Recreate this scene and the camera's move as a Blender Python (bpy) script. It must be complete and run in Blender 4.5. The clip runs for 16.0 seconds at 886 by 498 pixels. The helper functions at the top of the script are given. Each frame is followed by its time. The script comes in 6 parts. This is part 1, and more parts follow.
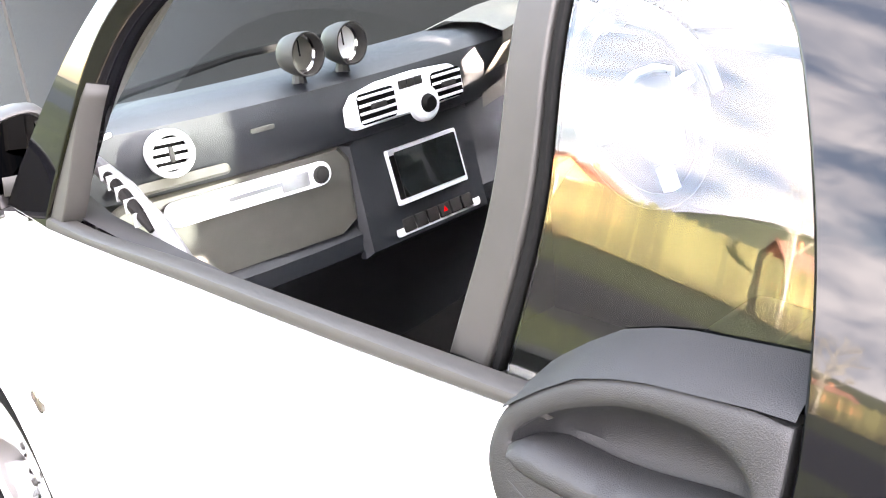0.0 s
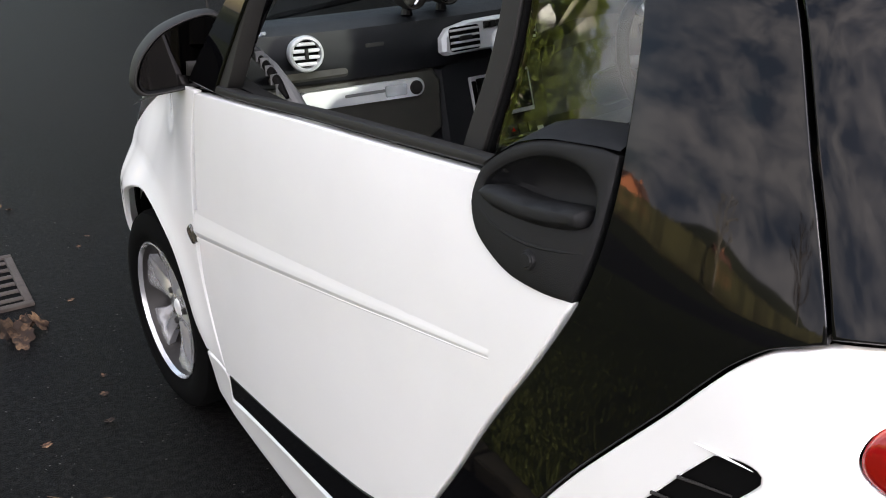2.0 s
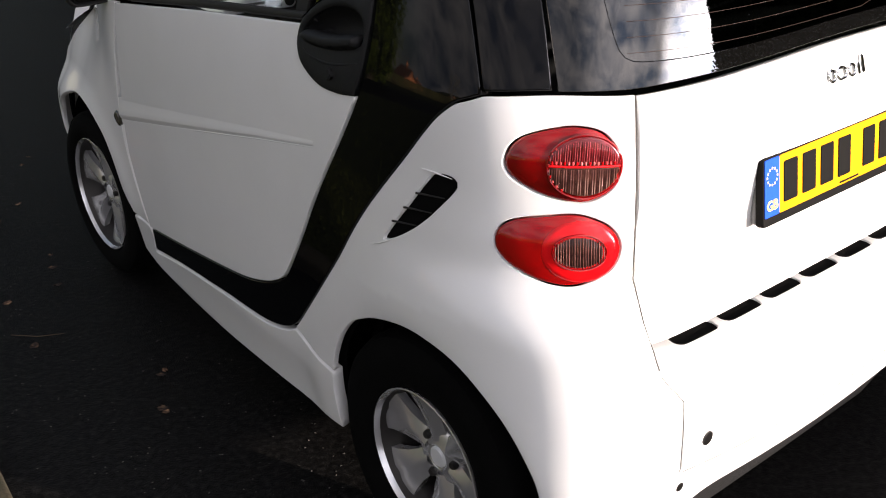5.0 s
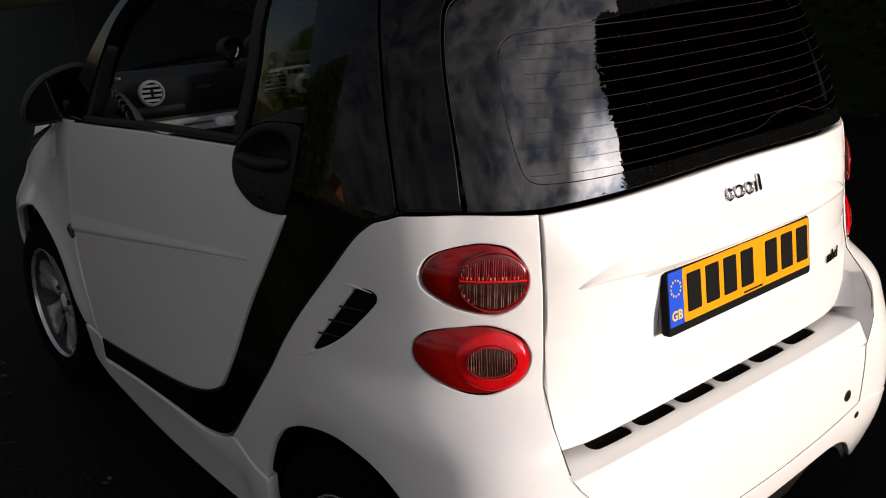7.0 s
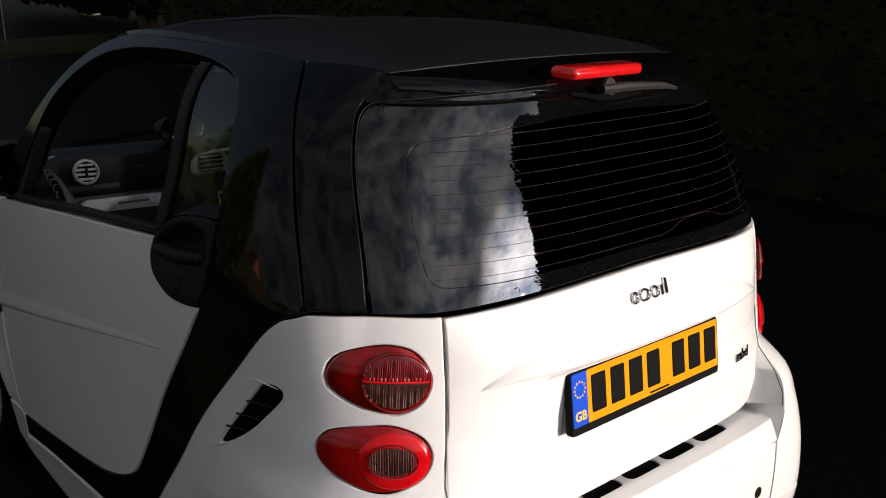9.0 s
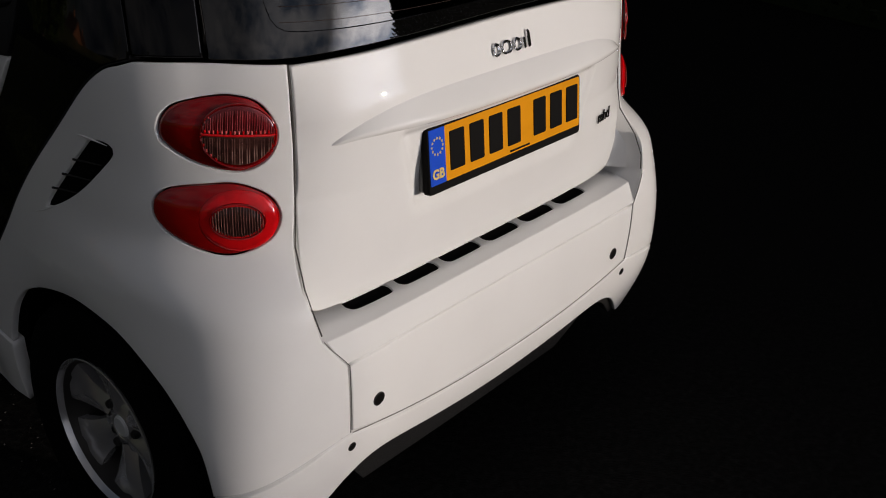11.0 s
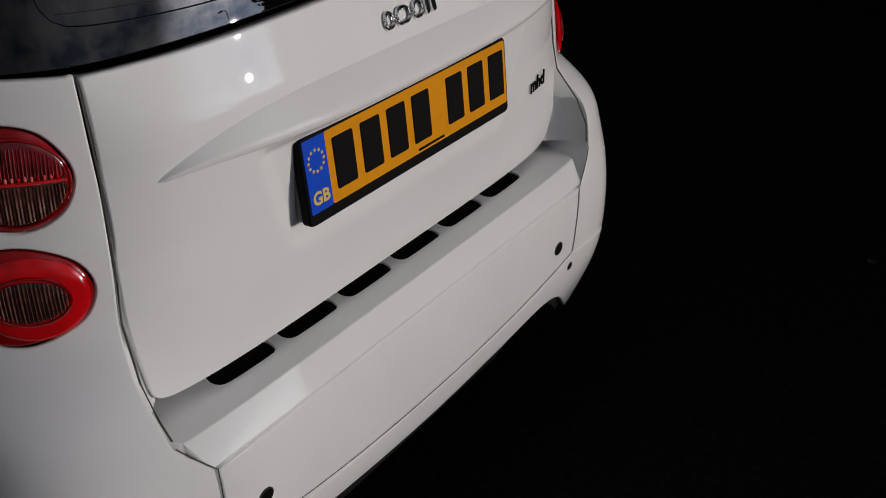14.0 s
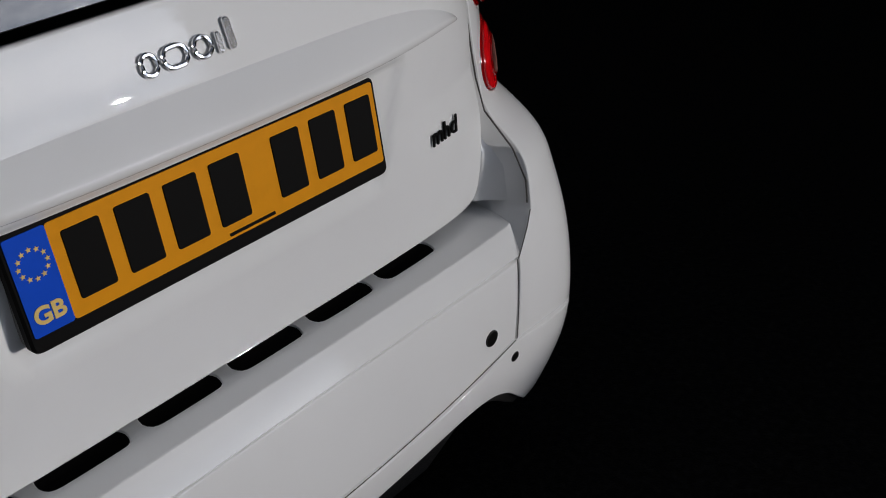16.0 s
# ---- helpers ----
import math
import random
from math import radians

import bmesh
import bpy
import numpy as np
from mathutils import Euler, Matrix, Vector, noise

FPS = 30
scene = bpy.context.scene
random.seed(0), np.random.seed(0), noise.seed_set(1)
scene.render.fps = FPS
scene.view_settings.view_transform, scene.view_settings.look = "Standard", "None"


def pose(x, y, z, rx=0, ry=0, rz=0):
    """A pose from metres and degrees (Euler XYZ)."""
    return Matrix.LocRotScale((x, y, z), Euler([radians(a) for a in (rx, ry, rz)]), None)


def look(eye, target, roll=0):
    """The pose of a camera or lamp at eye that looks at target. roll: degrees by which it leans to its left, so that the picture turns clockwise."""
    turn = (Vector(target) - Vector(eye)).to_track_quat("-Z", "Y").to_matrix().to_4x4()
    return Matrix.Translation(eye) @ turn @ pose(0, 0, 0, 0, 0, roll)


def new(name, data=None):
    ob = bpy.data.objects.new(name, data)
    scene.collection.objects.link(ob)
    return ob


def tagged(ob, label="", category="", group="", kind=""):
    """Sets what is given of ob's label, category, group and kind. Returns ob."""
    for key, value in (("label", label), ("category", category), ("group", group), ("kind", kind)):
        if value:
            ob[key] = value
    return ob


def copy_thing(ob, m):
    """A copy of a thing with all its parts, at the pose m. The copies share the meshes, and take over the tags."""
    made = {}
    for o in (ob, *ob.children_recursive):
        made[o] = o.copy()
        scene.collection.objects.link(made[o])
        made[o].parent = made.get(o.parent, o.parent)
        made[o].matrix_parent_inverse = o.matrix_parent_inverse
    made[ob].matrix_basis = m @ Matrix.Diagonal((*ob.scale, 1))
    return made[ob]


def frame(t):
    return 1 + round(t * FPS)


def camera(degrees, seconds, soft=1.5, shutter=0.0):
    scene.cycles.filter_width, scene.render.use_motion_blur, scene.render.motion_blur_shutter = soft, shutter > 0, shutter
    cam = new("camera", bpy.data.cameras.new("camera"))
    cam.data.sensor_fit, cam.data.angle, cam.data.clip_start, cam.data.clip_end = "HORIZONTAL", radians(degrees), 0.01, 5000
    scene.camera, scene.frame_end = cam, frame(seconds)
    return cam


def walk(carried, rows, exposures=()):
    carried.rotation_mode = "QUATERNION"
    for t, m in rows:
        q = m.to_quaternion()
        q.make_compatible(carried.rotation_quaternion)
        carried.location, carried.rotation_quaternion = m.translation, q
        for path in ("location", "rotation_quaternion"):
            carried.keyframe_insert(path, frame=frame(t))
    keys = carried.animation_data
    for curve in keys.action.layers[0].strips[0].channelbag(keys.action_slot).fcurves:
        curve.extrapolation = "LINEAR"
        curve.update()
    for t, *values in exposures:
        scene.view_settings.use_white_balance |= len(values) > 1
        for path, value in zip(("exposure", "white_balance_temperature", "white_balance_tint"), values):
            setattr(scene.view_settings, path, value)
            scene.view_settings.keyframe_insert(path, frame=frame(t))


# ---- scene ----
cam = camera(48.3, 16.0, soft=1.0)
PATH = [
    (0, (-1.203, -0.06, 1.566), (0.037, 1.268, 0.73), -3.2),
    (0.5, (-1.304, -0.18, 1.563), (-0.097, 1.169, 0.714), -3.8),
    (1, (-1.306, -0.289, 1.524), (-0.22, 1.132, 0.629), -1.5),
    (1.5, (-1.334, -0.408, 1.523), (-0.375, 1.099, 0.623), -1.6),
    (2, (-1.475, -0.563, 1.568), (-0.419, 0.92, 0.741), -0.4),
    (2.5, (-1.57, -0.708, 1.593), (-0.531, 0.795, 0.778), 0.8),
    (3, (-1.588, -0.907, 1.575), (-0.608, 0.664, 0.818), 2.0),
    (3.5, (-1.621, -1.022, 1.582), (-0.678, 0.527, 0.738), 0.3),
    (4, (-1.742, -1.132, 1.601), (-0.688, 0.344, 0.759), -0.8),
    (4.2, (-1.783, -1.173, 1.6), (-0.701, 0.267, 0.73), -0.6),
    (6.3, (-1.738, -1.413, 1.582), (-0.532, -0.062, 0.735), 0.4),
    (6.5, (-1.74, -1.42, 1.603), (-0.52, -0.051, 0.803), 0.5),
    (7, (-1.742, -1.435, 1.653), (-0.516, -0.016, 0.957), -0.5),
    (7.5, (-1.739, -1.464, 1.7), (-0.497, -0.012, 1.109), -1.5),
    (8, (-1.735, -1.488, 1.73), (-0.471, -0.035, 1.191), -1.6),
    (8.5, (-1.721, -1.494, 1.73), (-0.438, -0.053, 1.203), -0.7),
    (9, (-1.674, -1.517, 1.737), (-0.369, -0.116, 1.159), 1.7),
    (9.5, (-1.633, -1.537, 1.709), (-0.287, -0.197, 1.081), 2.7),
    (10, (-1.599, -1.564, 1.671), (-0.251, -0.285, 0.933), 2.4),
    (10.2, (-1.597, -1.559, 1.652), (-0.243, -0.319, 0.859), 2.9),
    (12.3, (-1.536, -1.353, 1.606), (-0.132, -0.401, 0.547), 6.6),
    (12.5, (-1.469, -1.354, 1.593), (-0.093, -0.373, 0.523), 6.6),
    (13, (-1.347, -1.341, 1.582), (-0.019, -0.303, 0.504), 5.8),
    (13.5, (-1.231, -1.269, 1.567), (0.131, -0.291, 0.476), 4.4),
    (14, (-1.146, -1.214, 1.56), (0.249, -0.282, 0.473), 3.1),
    (14.5, (-1.007, -1.225, 1.521), (0.363, -0.226, 0.46), 2.0),
    (15, (-0.842, -1.256, 1.47), (0.481, -0.18, 0.425), 2.8),
    (15.5, (-0.738, -1.263, 1.449), (0.557, -0.16, 0.396), 0.5),
    (16, (-0.592, -1.238, 1.439), (0.684, -0.127, 0.373), -0.9),
]
EXPOSURES = [
    (0.0, 6.26, 7600, 20), (0.5, 5.42, 7600, 19), (1.0, 4.28, 7500, 18), (1.5, 3.32, 7450, 18), (2.0, 2.95, 7450, 18), (3.0, 2.27, 7450, 18), (4.2, 1.95, 7400, 18),
    (5.2, 1.02, 7450, 18), (6.3, 0.02, 7600, 18), (7.0, -0.22, 7600, 18), (8.5, -0.13, 7400, 17), (10.2, -0.90, 7250, 16),
    (12.3, -1.55, 7050, 15), (14.0, -1.73, 6750, 14), (16.0, -1.82, 6350, 12),
]
walk(cam, [(t, look(eye, target, roll)) for t, eye, target, roll in PATH], EXPOSURES)

# ---- sky and sun ----
SUN_AZ, SUN_EL = radians(27), radians(7.5)   # azimuth from the car's tail towards its right flank
SUN_DIR = Vector((math.sin(SUN_AZ) * math.cos(SUN_EL), -math.cos(SUN_AZ) * math.cos(SUN_EL), math.sin(SUN_EL)))
world = bpy.data.worlds.new("sky")
scene.world = world
world.use_nodes = True
wn, wl = world.node_tree.nodes, world.node_tree.links
wn.clear()
w_out, w_bg = wn.new("ShaderNodeOutputWorld"), wn.new("ShaderNodeBackground")
w_sky = wn.new("ShaderNodeTexSky")
w_sky.sky_type, w_sky.sun_disc = "NISHITA", False
w_sky.sun_elevation, w_sky.sun_rotation = SUN_EL, math.atan2(SUN_DIR.x, SUN_DIR.y)
w_sky.dust_density, w_sky.ozone_density = 2.0, 1.5
w_co, w_map = wn.new("ShaderNodeTexCoord"), wn.new("ShaderNodeMapping")
w_map.inputs["Scale"].default_value = (1.6, 1.6, 2.8)
w_map.inputs["Location"].default_value = (0.35, 0.2, 0.1)
w_noise, w_ramp = wn.new("ShaderNodeTexNoise"), wn.new("ShaderNodeValToRGB")
w_noise.inputs["Scale"].default_value, w_noise.inputs["Detail"].default_value = 1.5, 6.0
w_noise.inputs["Roughness"].default_value, w_noise.inputs["Distortion"].default_value = 0.58, 0.35
w_ramp.color_ramp.elements[0].position, w_ramp.color_ramp.elements[1].position = 0.22, 0.42
w_n2, w_r2 = wn.new("ShaderNodeTexNoise"), wn.new("ShaderNodeValToRGB")
w_n2.inputs["Scale"].default_value, w_n2.inputs["Detail"].default_value = 3.0, 9.0
w_n2.inputs["Roughness"].default_value, w_n2.inputs["Distortion"].default_value = 0.56, 0.3
w_r2.color_ramp.elements[0].position, w_r2.color_ramp.elements[0].color = 0.37, (0.94, 1.28, 1.90, 1)
w_r2.color_ramp.elements[1].position, w_r2.color_ramp.elements[1].color = 0.64, (4.35, 4.5, 4.85, 1)
w_mix = wn.new("ShaderNodeMix")
w_mix.data_type = "RGBA"
wl.new(w_co.outputs["Generated"], w_map.inputs["Vector"])
wl.new(w_map.outputs["Vector"], w_noise.inputs["Vector"])
wl.new(w_map.outputs["Vector"], w_n2.inputs["Vector"])
wl.new(w_noise.outputs["Fac"], w_ramp.inputs["Fac"])
wl.new(w_n2.outputs["Fac"], w_r2.inputs["Fac"])
# clouds brighten towards the sun
w_dot, w_glow, w_mul = wn.new("ShaderNodeVectorMath"), wn.new("ShaderNodeMapRange"), wn.new("ShaderNodeVectorMath")
w_dot.operation, w_mul.operation = "DOT_PRODUCT", "SCALE"
w_dot.inputs[1].default_value = SUN_DIR
w_glow.inputs["From Min"].default_value, w_glow.inputs["From Max"].default_value = 0.93, 1.0
w_glow.inputs["To Min"].default_value, w_glow.inputs["To Max"].default_value = 0.0, 32.0
w_glow.interpolation_type = "SMOOTHSTEP"
wl.new(w_co.outputs["Generated"], w_dot.inputs[0])
wl.new(w_dot.outputs["Value"], w_glow.inputs["Value"])
wl.new(w_r2.outputs["Color"], w_mul.inputs[0])
w_wide, w_sum = wn.new("ShaderNodeMapRange"), wn.new("ShaderNodeMath")
w_wide.inputs["From Min"].default_value, w_wide.inputs["From Max"].default_value = 0.38, 0.72
w_wide.inputs["To Min"].default_value, w_wide.inputs["To Max"].default_value = 1.0, 3.2
w_wide.interpolation_type = "SMOOTHSTEP"
w_sum.operation = "ADD"
wl.new(w_dot.outputs["Value"], w_wide.inputs["Value"])
wl.new(w_wide.outputs["Result"], w_sum.inputs[0])
wl.new(w_glow.outputs["Result"], w_sum.inputs[1])
wl.new(w_sum.outputs[0], w_mul.inputs["Scale"])
# a clear patch lies ahead of the car
w_side, w_clear, w_mask = wn.new("ShaderNodeVectorMath"), wn.new("ShaderNodeMapRange"), wn.new("ShaderNodeMath")
w_side.operation, w_mask.operation = "DOT_PRODUCT", "MULTIPLY"
w_side.inputs[1].default_value = (-0.5, -0.87, 0)
w_clear.inputs["From Min"].default_value, w_clear.inputs["From Max"].default_value = -0.45, 0.0
w_clear.inputs["To Min"].default_value = 0.12
wl.new(w_co.outputs["Generated"], w_side.inputs[0])
wl.new(w_side.outputs["Value"], w_clear.inputs["Value"])
wl.new(w_ramp.outputs["Color"], w_mask.inputs[0])
wl.new(w_clear.outputs["Result"], w_mask.inputs[1])
wl.new(w_mask.outputs[0], w_mix.inputs["Factor"])
wl.new(w_sky.outputs["Color"], w_mix.inputs["A"])
wl.new(w_mul.outputs["Vector"], w_mix.inputs["B"])
wl.new(w_mix.outputs["Result"], w_bg.inputs["Color"])
w_bg.inputs["Strength"].default_value = 0.090
wl.new(w_bg.outputs["Background"], w_out.inputs["Surface"])
sun = new("sun", bpy.data.lights.new("sun", "SUN"))
sun.data.energy, sun.data.angle, sun.data.color = 5.0, radians(1.0), (1.0, 0.955, 0.90)
sun.matrix_world = look(SUN_DIR * 50, (0, 0, 0))


# ---- materials ----
def material(name, color=(0.5, 0.5, 0.5), rough=0.5, metal=0.0, coat=0.0, coat_rough=0.03, spec=0.5,
             vary=0.0, scale=30.0, bump=0.0, bump_scale=200.0, dark=None, mottle=None, emit=0.0, rnd=0.0):
    """A surface with its colour varied at two scales, and fine relief."""
    m = bpy.data.materials.new(name)
    m.use_nodes = True
    n, l = m.node_tree.nodes, m.node_tree.links
    b = n["Principled BSDF"]
    b.inputs["Base Color"].default_value = (*color, 1)
    b.inputs["Roughness"].default_value, b.inputs["Metallic"].default_value = rough, metal
    b.inputs["Coat Weight"].default_value, b.inputs["Coat Roughness"].default_value = coat, coat_rough
    b.inputs["Specular IOR Level"].default_value = spec
    if emit:
        b.inputs["Emission Color"].default_value, b.inputs["Emission Strength"].default_value = (*color, 1), emit
    co = n.new("ShaderNodeTexCoord")
    if vary:
        big, small, mix, mul = (n.new(k) for k in ("ShaderNodeTexNoise", "ShaderNodeTexNoise", "ShaderNodeMix", "ShaderNodeMath"))
        big.inputs["Scale"].default_value, big.inputs["Detail"].default_value = scale * 0.13, 4
        small.inputs["Scale"].default_value, small.inputs["Detail"].default_value = scale, 5
        mul.operation = "MULTIPLY_ADD"
        mul.inputs[1].default_value, mul.inputs[2].default_value = 0.55, 0.0
        add = n.new("ShaderNodeMath")
        add.operation = "MULTIPLY_ADD"
        add.inputs[1].default_value = 0.55
        ramp = n.new("ShaderNodeValToRGB")
        lo = dark or tuple(c * (1 - vary) for c in color)
        hi = mottle or tuple(min(1, c * (1 + vary * 0.6)) for c in color)
        ramp.color_ramp.elements[0].position, ramp.color_ramp.elements[0].color = 0.36, (*lo, 1)
        ramp.color_ramp.elements[1].position, ramp.color_ramp.elements[1].color = 0.70, (*hi, 1)
        mid = ramp.color_ramp.elements.new(0.53)
        mid.color = (*color, 1)
        l.new(co.outputs["Object"], big.inputs["Vector"])
        l.new(co.outputs["Object"], small.inputs["Vector"])
        l.new(big.outputs["Fac"], mul.inputs[0])
        l.new(small.outputs["Fac"], add.inputs[0])
        l.new(mul.outputs[0], add.inputs[2])
        l.new(add.outputs[0], ramp.inputs["Fac"])
        last = ramp.outputs["Color"]
        if rnd:
            info, hsv, rng = n.new("ShaderNodeObjectInfo"), n.new("ShaderNodeHueSaturation"), n.new("ShaderNodeMapRange")
            rng.inputs["To Min"].default_value, rng.inputs["To Max"].default_value = 1 - rnd, 1 + rnd
            l.new(info.outputs["Random"], rng.inputs["Value"])
            l.new(rng.outputs["Result"], hsv.inputs["Value"])
            l.new(last, hsv.inputs["Color"])
            last = hsv.outputs["Color"]
        l.new(last, b.inputs["Base Color"])
        rr = n.new("ShaderNodeMapRange")
        rr.inputs["To Min"].default_value, rr.inputs["To Max"].default_value = max(0, rough - 0.12 * vary), min(1, rough + 0.2 * vary)
        l.new(small.outputs["Fac"], rr.inputs["Value"])
        l.new(rr.outputs["Result"], b.inputs["Roughness"])
    if bump:
        tex, bp = n.new("ShaderNodeTexNoise"), n.new("ShaderNodeBump")
        tex.inputs["Scale"].default_value, tex.inputs["Detail"].default_value = bump_scale, 4
        bp.inputs["Strength"].default_value, bp.inputs["Distance"].default_value = bump, 0.004
        l.new(co.outputs["Object"], tex.inputs["Vector"])
        l.new(tex.outputs["Fac"], bp.inputs["Height"])
        l.new(bp.outputs["Normal"], b.inputs["Normal"])
    return m


def glass(name, tint=(0.9, 0.95, 0.93), ior=1.5, rough=0.0):
    """A pane: tinted see-through with mirror gloss by Fresnel."""
    m = bpy.data.materials.new(name)
    m.use_nodes = True
    n, l = m.node_tree.nodes, m.node_tree.links
    n.clear()
    out, mix, tr, gl, fr = (n.new(k) for k in ("ShaderNodeOutputMaterial", "ShaderNodeMixShader", "ShaderNodeBsdfTransparent", "ShaderNodeBsdfGlossy", "ShaderNodeFresnel"))
    tr.inputs["Color"].default_value = (*tint, 1)
    gl.inputs["Roughness"].default_value = rough
    fr.inputs["IOR"].default_value = ior
    l.new(fr.outputs["Fac"], mix.inputs["Fac"])
    l.new(tr.outputs["BSDF"], mix.inputs[1])
    l.new(gl.outputs["BSDF"], mix.inputs[2])
    l.new(mix.outputs["Shader"], out.inputs["Surface"])
    return m


WHITE = material("white_paint", (0.80, 0.80, 0.79), 0.55, coat=1.0, coat_rough=0.015, vary=0.03, scale=6, spec=0.15)
BLACK = material("black_gloss_paint", (0.002, 0.002, 0.0025), 0.04, spec=0.28)
ROOF = material("roof_skin", (0.010, 0.010, 0.012), 0.30, vary=0.2, scale=14, spec=0.45)
PLASTIC = material("dark_grey_plastic", (0.0066, 0.0067, 0.0073), 0.60, vary=0.2, scale=60, bump=0.25, bump_scale=900, spec=0.28)
RUBBER = material("tyre_rubber", (0.003, 0.003, 0.003), 0.9, vary=0.3, scale=40, spec=0.05)
# Darkened copy of the alloy; shade inside the rim is in its colour.
BARREL = material("shade_toned_alloy", (0.035, 0.032, 0.030), 0.5, metal=0.5, vary=0.3, scale=20)
TRIM = material("satin_black_trim", (0.0135, 0.0125, 0.0115), 0.62, vary=0.2, scale=30, spec=0.3)
# Near-black liner, also laid in hollows where its colour paints their shade.
LINER_SHADE = material("wheel_well", (0.0025, 0.0025, 0.0025), 0.95, vary=0.2, scale=30, spec=0.08)
ALLOY = material("silver_alloy", (0.62, 0.62, 0.63), 0.22, metal=0.7, vary=0.08, scale=20)
CHROME = material("chrome", (0.75, 0.75, 0.76), 0.10, metal=1.0)
SILVER = material("silver_plastic", (0.68, 0.69, 0.70), 0.34, metal=0.15, vary=0.05, scale=20)
DASH = material("dashboard_skin", (0.014, 0.0152, 0.0178), 0.50, vary=0.2, scale=40, bump=0.3, bump_scale=700)
DASH_LOW = material("glovebox_skin", (0.052, 0.049, 0.040), 0.45, vary=0.2, scale=40, bump=0.2, bump_scale=700)
CABIN = material("cabin_lining", (0.004, 0.004, 0.0045), 0.85, vary=0.3, scale=30)
FABRIC = material("seat_cloth", (0.006, 0.006, 0.007), 0.9, vary=0.35, scale=120, bump=0.3, spec=0.05)
SCREEN = material("screen_glass", (0.01, 0.012, 0.012), 0.08, coat=0.6)
YELLOW = material("plate_yellow", (0.74, 0.29, 0.006), 0.5, vary=0.05, scale=60, spec=0.06)
BLUE = material("plate_blue", (0.006, 0.07, 0.55), 0.5, vary=0.05, scale=60, spec=0.06)
INK = material("plate_black", (0.005, 0.0047, 0.0045), 0.6, spec=0.05)
GOLD = material("plate_gold", (0.70, 0.50, 0.14), 0.4)
RED = material("red_lens", (0.28, 0.0014, 0.002), 0.06, coat=0.4, vary=0.5, scale=14)
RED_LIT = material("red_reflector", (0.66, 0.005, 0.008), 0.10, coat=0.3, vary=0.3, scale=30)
BEAD = material("lens_bead", (0.85, 0.09, 0.09), 0.10, coat=0.5, vary=0.5, scale=60, mottle=(0.95, 0.40, 0.36))
CLEAR = material("ribbed_clear_lens", (0.062, 0.022, 0.019), 0.06, vary=0.8, scale=45, coat=0.7, spec=0.4, mottle=(0.13, 0.05, 0.035))
RIB = material("lens_rib", (0.15, 0.058, 0.048), 0.12, vary=0.9, scale=32, dark=(0.05, 0.020, 0.018), mottle=(0.46, 0.26, 0.21), coat=0.6)
ROSE = material("red_ribbed_lens", (0.18, 0.012, 0.016), 0.06, vary=0.7, scale=40, coat=0.8, mottle=(0.36, 0.02, 0.03))
RIB_ROSE = material("red_lens_rib", (0.30, 0.042, 0.048), 0.10, vary=0.7, scale=30, coat=0.5, mottle=(0.50, 0.06, 0.07))
JOINT = material("panel_joint", (0.075, 0.068, 0.062), 0.8)
GREY = material("grey_trim", (0.13, 0.13, 0.13), 0.5, vary=0.1, scale=20)
AMBER = material("smoked_lens", (0.05, 0.042, 0.035), 0.12, coat=1.0)
STOP = material("stop_lamp", (0.55, 0.01, 0.012), 0.15, coat=1.0, vary=0.3, scale=40, emit=0.18)
GLASS = glass("window_glass", (0.70, 0.76, 0.72), 1.75)
PRIVACY = glass("privacy_glass", (0.06, 0.075, 0.075), 1.95)
BORDER = material("printed_pane_border", (0.003, 0.003, 0.003), 0.02, spec=0.95)
WIND_GLASS = glass("windscreen_glass", (0.80, 0.86, 0.84), 1.30)
# Mirror metal darkened; the dim reflection is put into its colour.
MIRROR = material("darkened_mirror", (0.026, 0.024, 0.024), 0.02, metal=1.0)
HEATER = material("heater_wire", (0.024, 0.010, 0.006), 0.5)

# ---- building helpers ----
from mathutils.geometry import delaunay_2d_cdt


def part(name, bm, mat, parent, label="", smooth=True, sharp=35):
    """One mesh object under a thing or a part; bm is a bmesh."""
    me = bpy.data.meshes.new(name)
    bm.normal_update()
    layer = bm.verts.layers.float_vector.get("skin_normal")
    own = [tuple(v[layer]) for v in bm.verts] if layer else None
    if layer:
        bm.verts.layers.float_vector.remove(layer)
    bm.to_mesh(me)
    bm.free()
    if smooth:
        me.shade_smooth()
        me.set_sharp_from_angle(angle=radians(sharp))
    if own:
        me.normals_split_custom_set_from_vertices(own)
    me.materials.append(mat)
    ob = new(name, me)
    ob.parent = parent
    if label:
        ob["label"] = label
    return ob


def box(bm, lo, hi, bevel=0.0, m=None, seg=2):
    """A box from corner to corner, with rounded edges."""
    lo, hi = Vector(lo), Vector(hi)
    r = bmesh.ops.create_cube(bm, size=1.0, matrix=Matrix.Translation((lo + hi) / 2) @ Matrix.Diagonal((*(hi - lo), 1)))
    vs = r["verts"]
    if bevel:
        es = list({e for v in vs for e in v.link_edges})
        r = bmesh.ops.bevel(bm, geom=es, offset=bevel, segments=seg, affect="EDGES", profile=0.5)
        vs = list({v for f in r["faces"] for v in f.verts} | {v for v in vs if v.is_valid})
    if m is not None:
        bmesh.ops.transform(bm, matrix=m, verts=[v for v in vs if v.is_valid])
    return bm


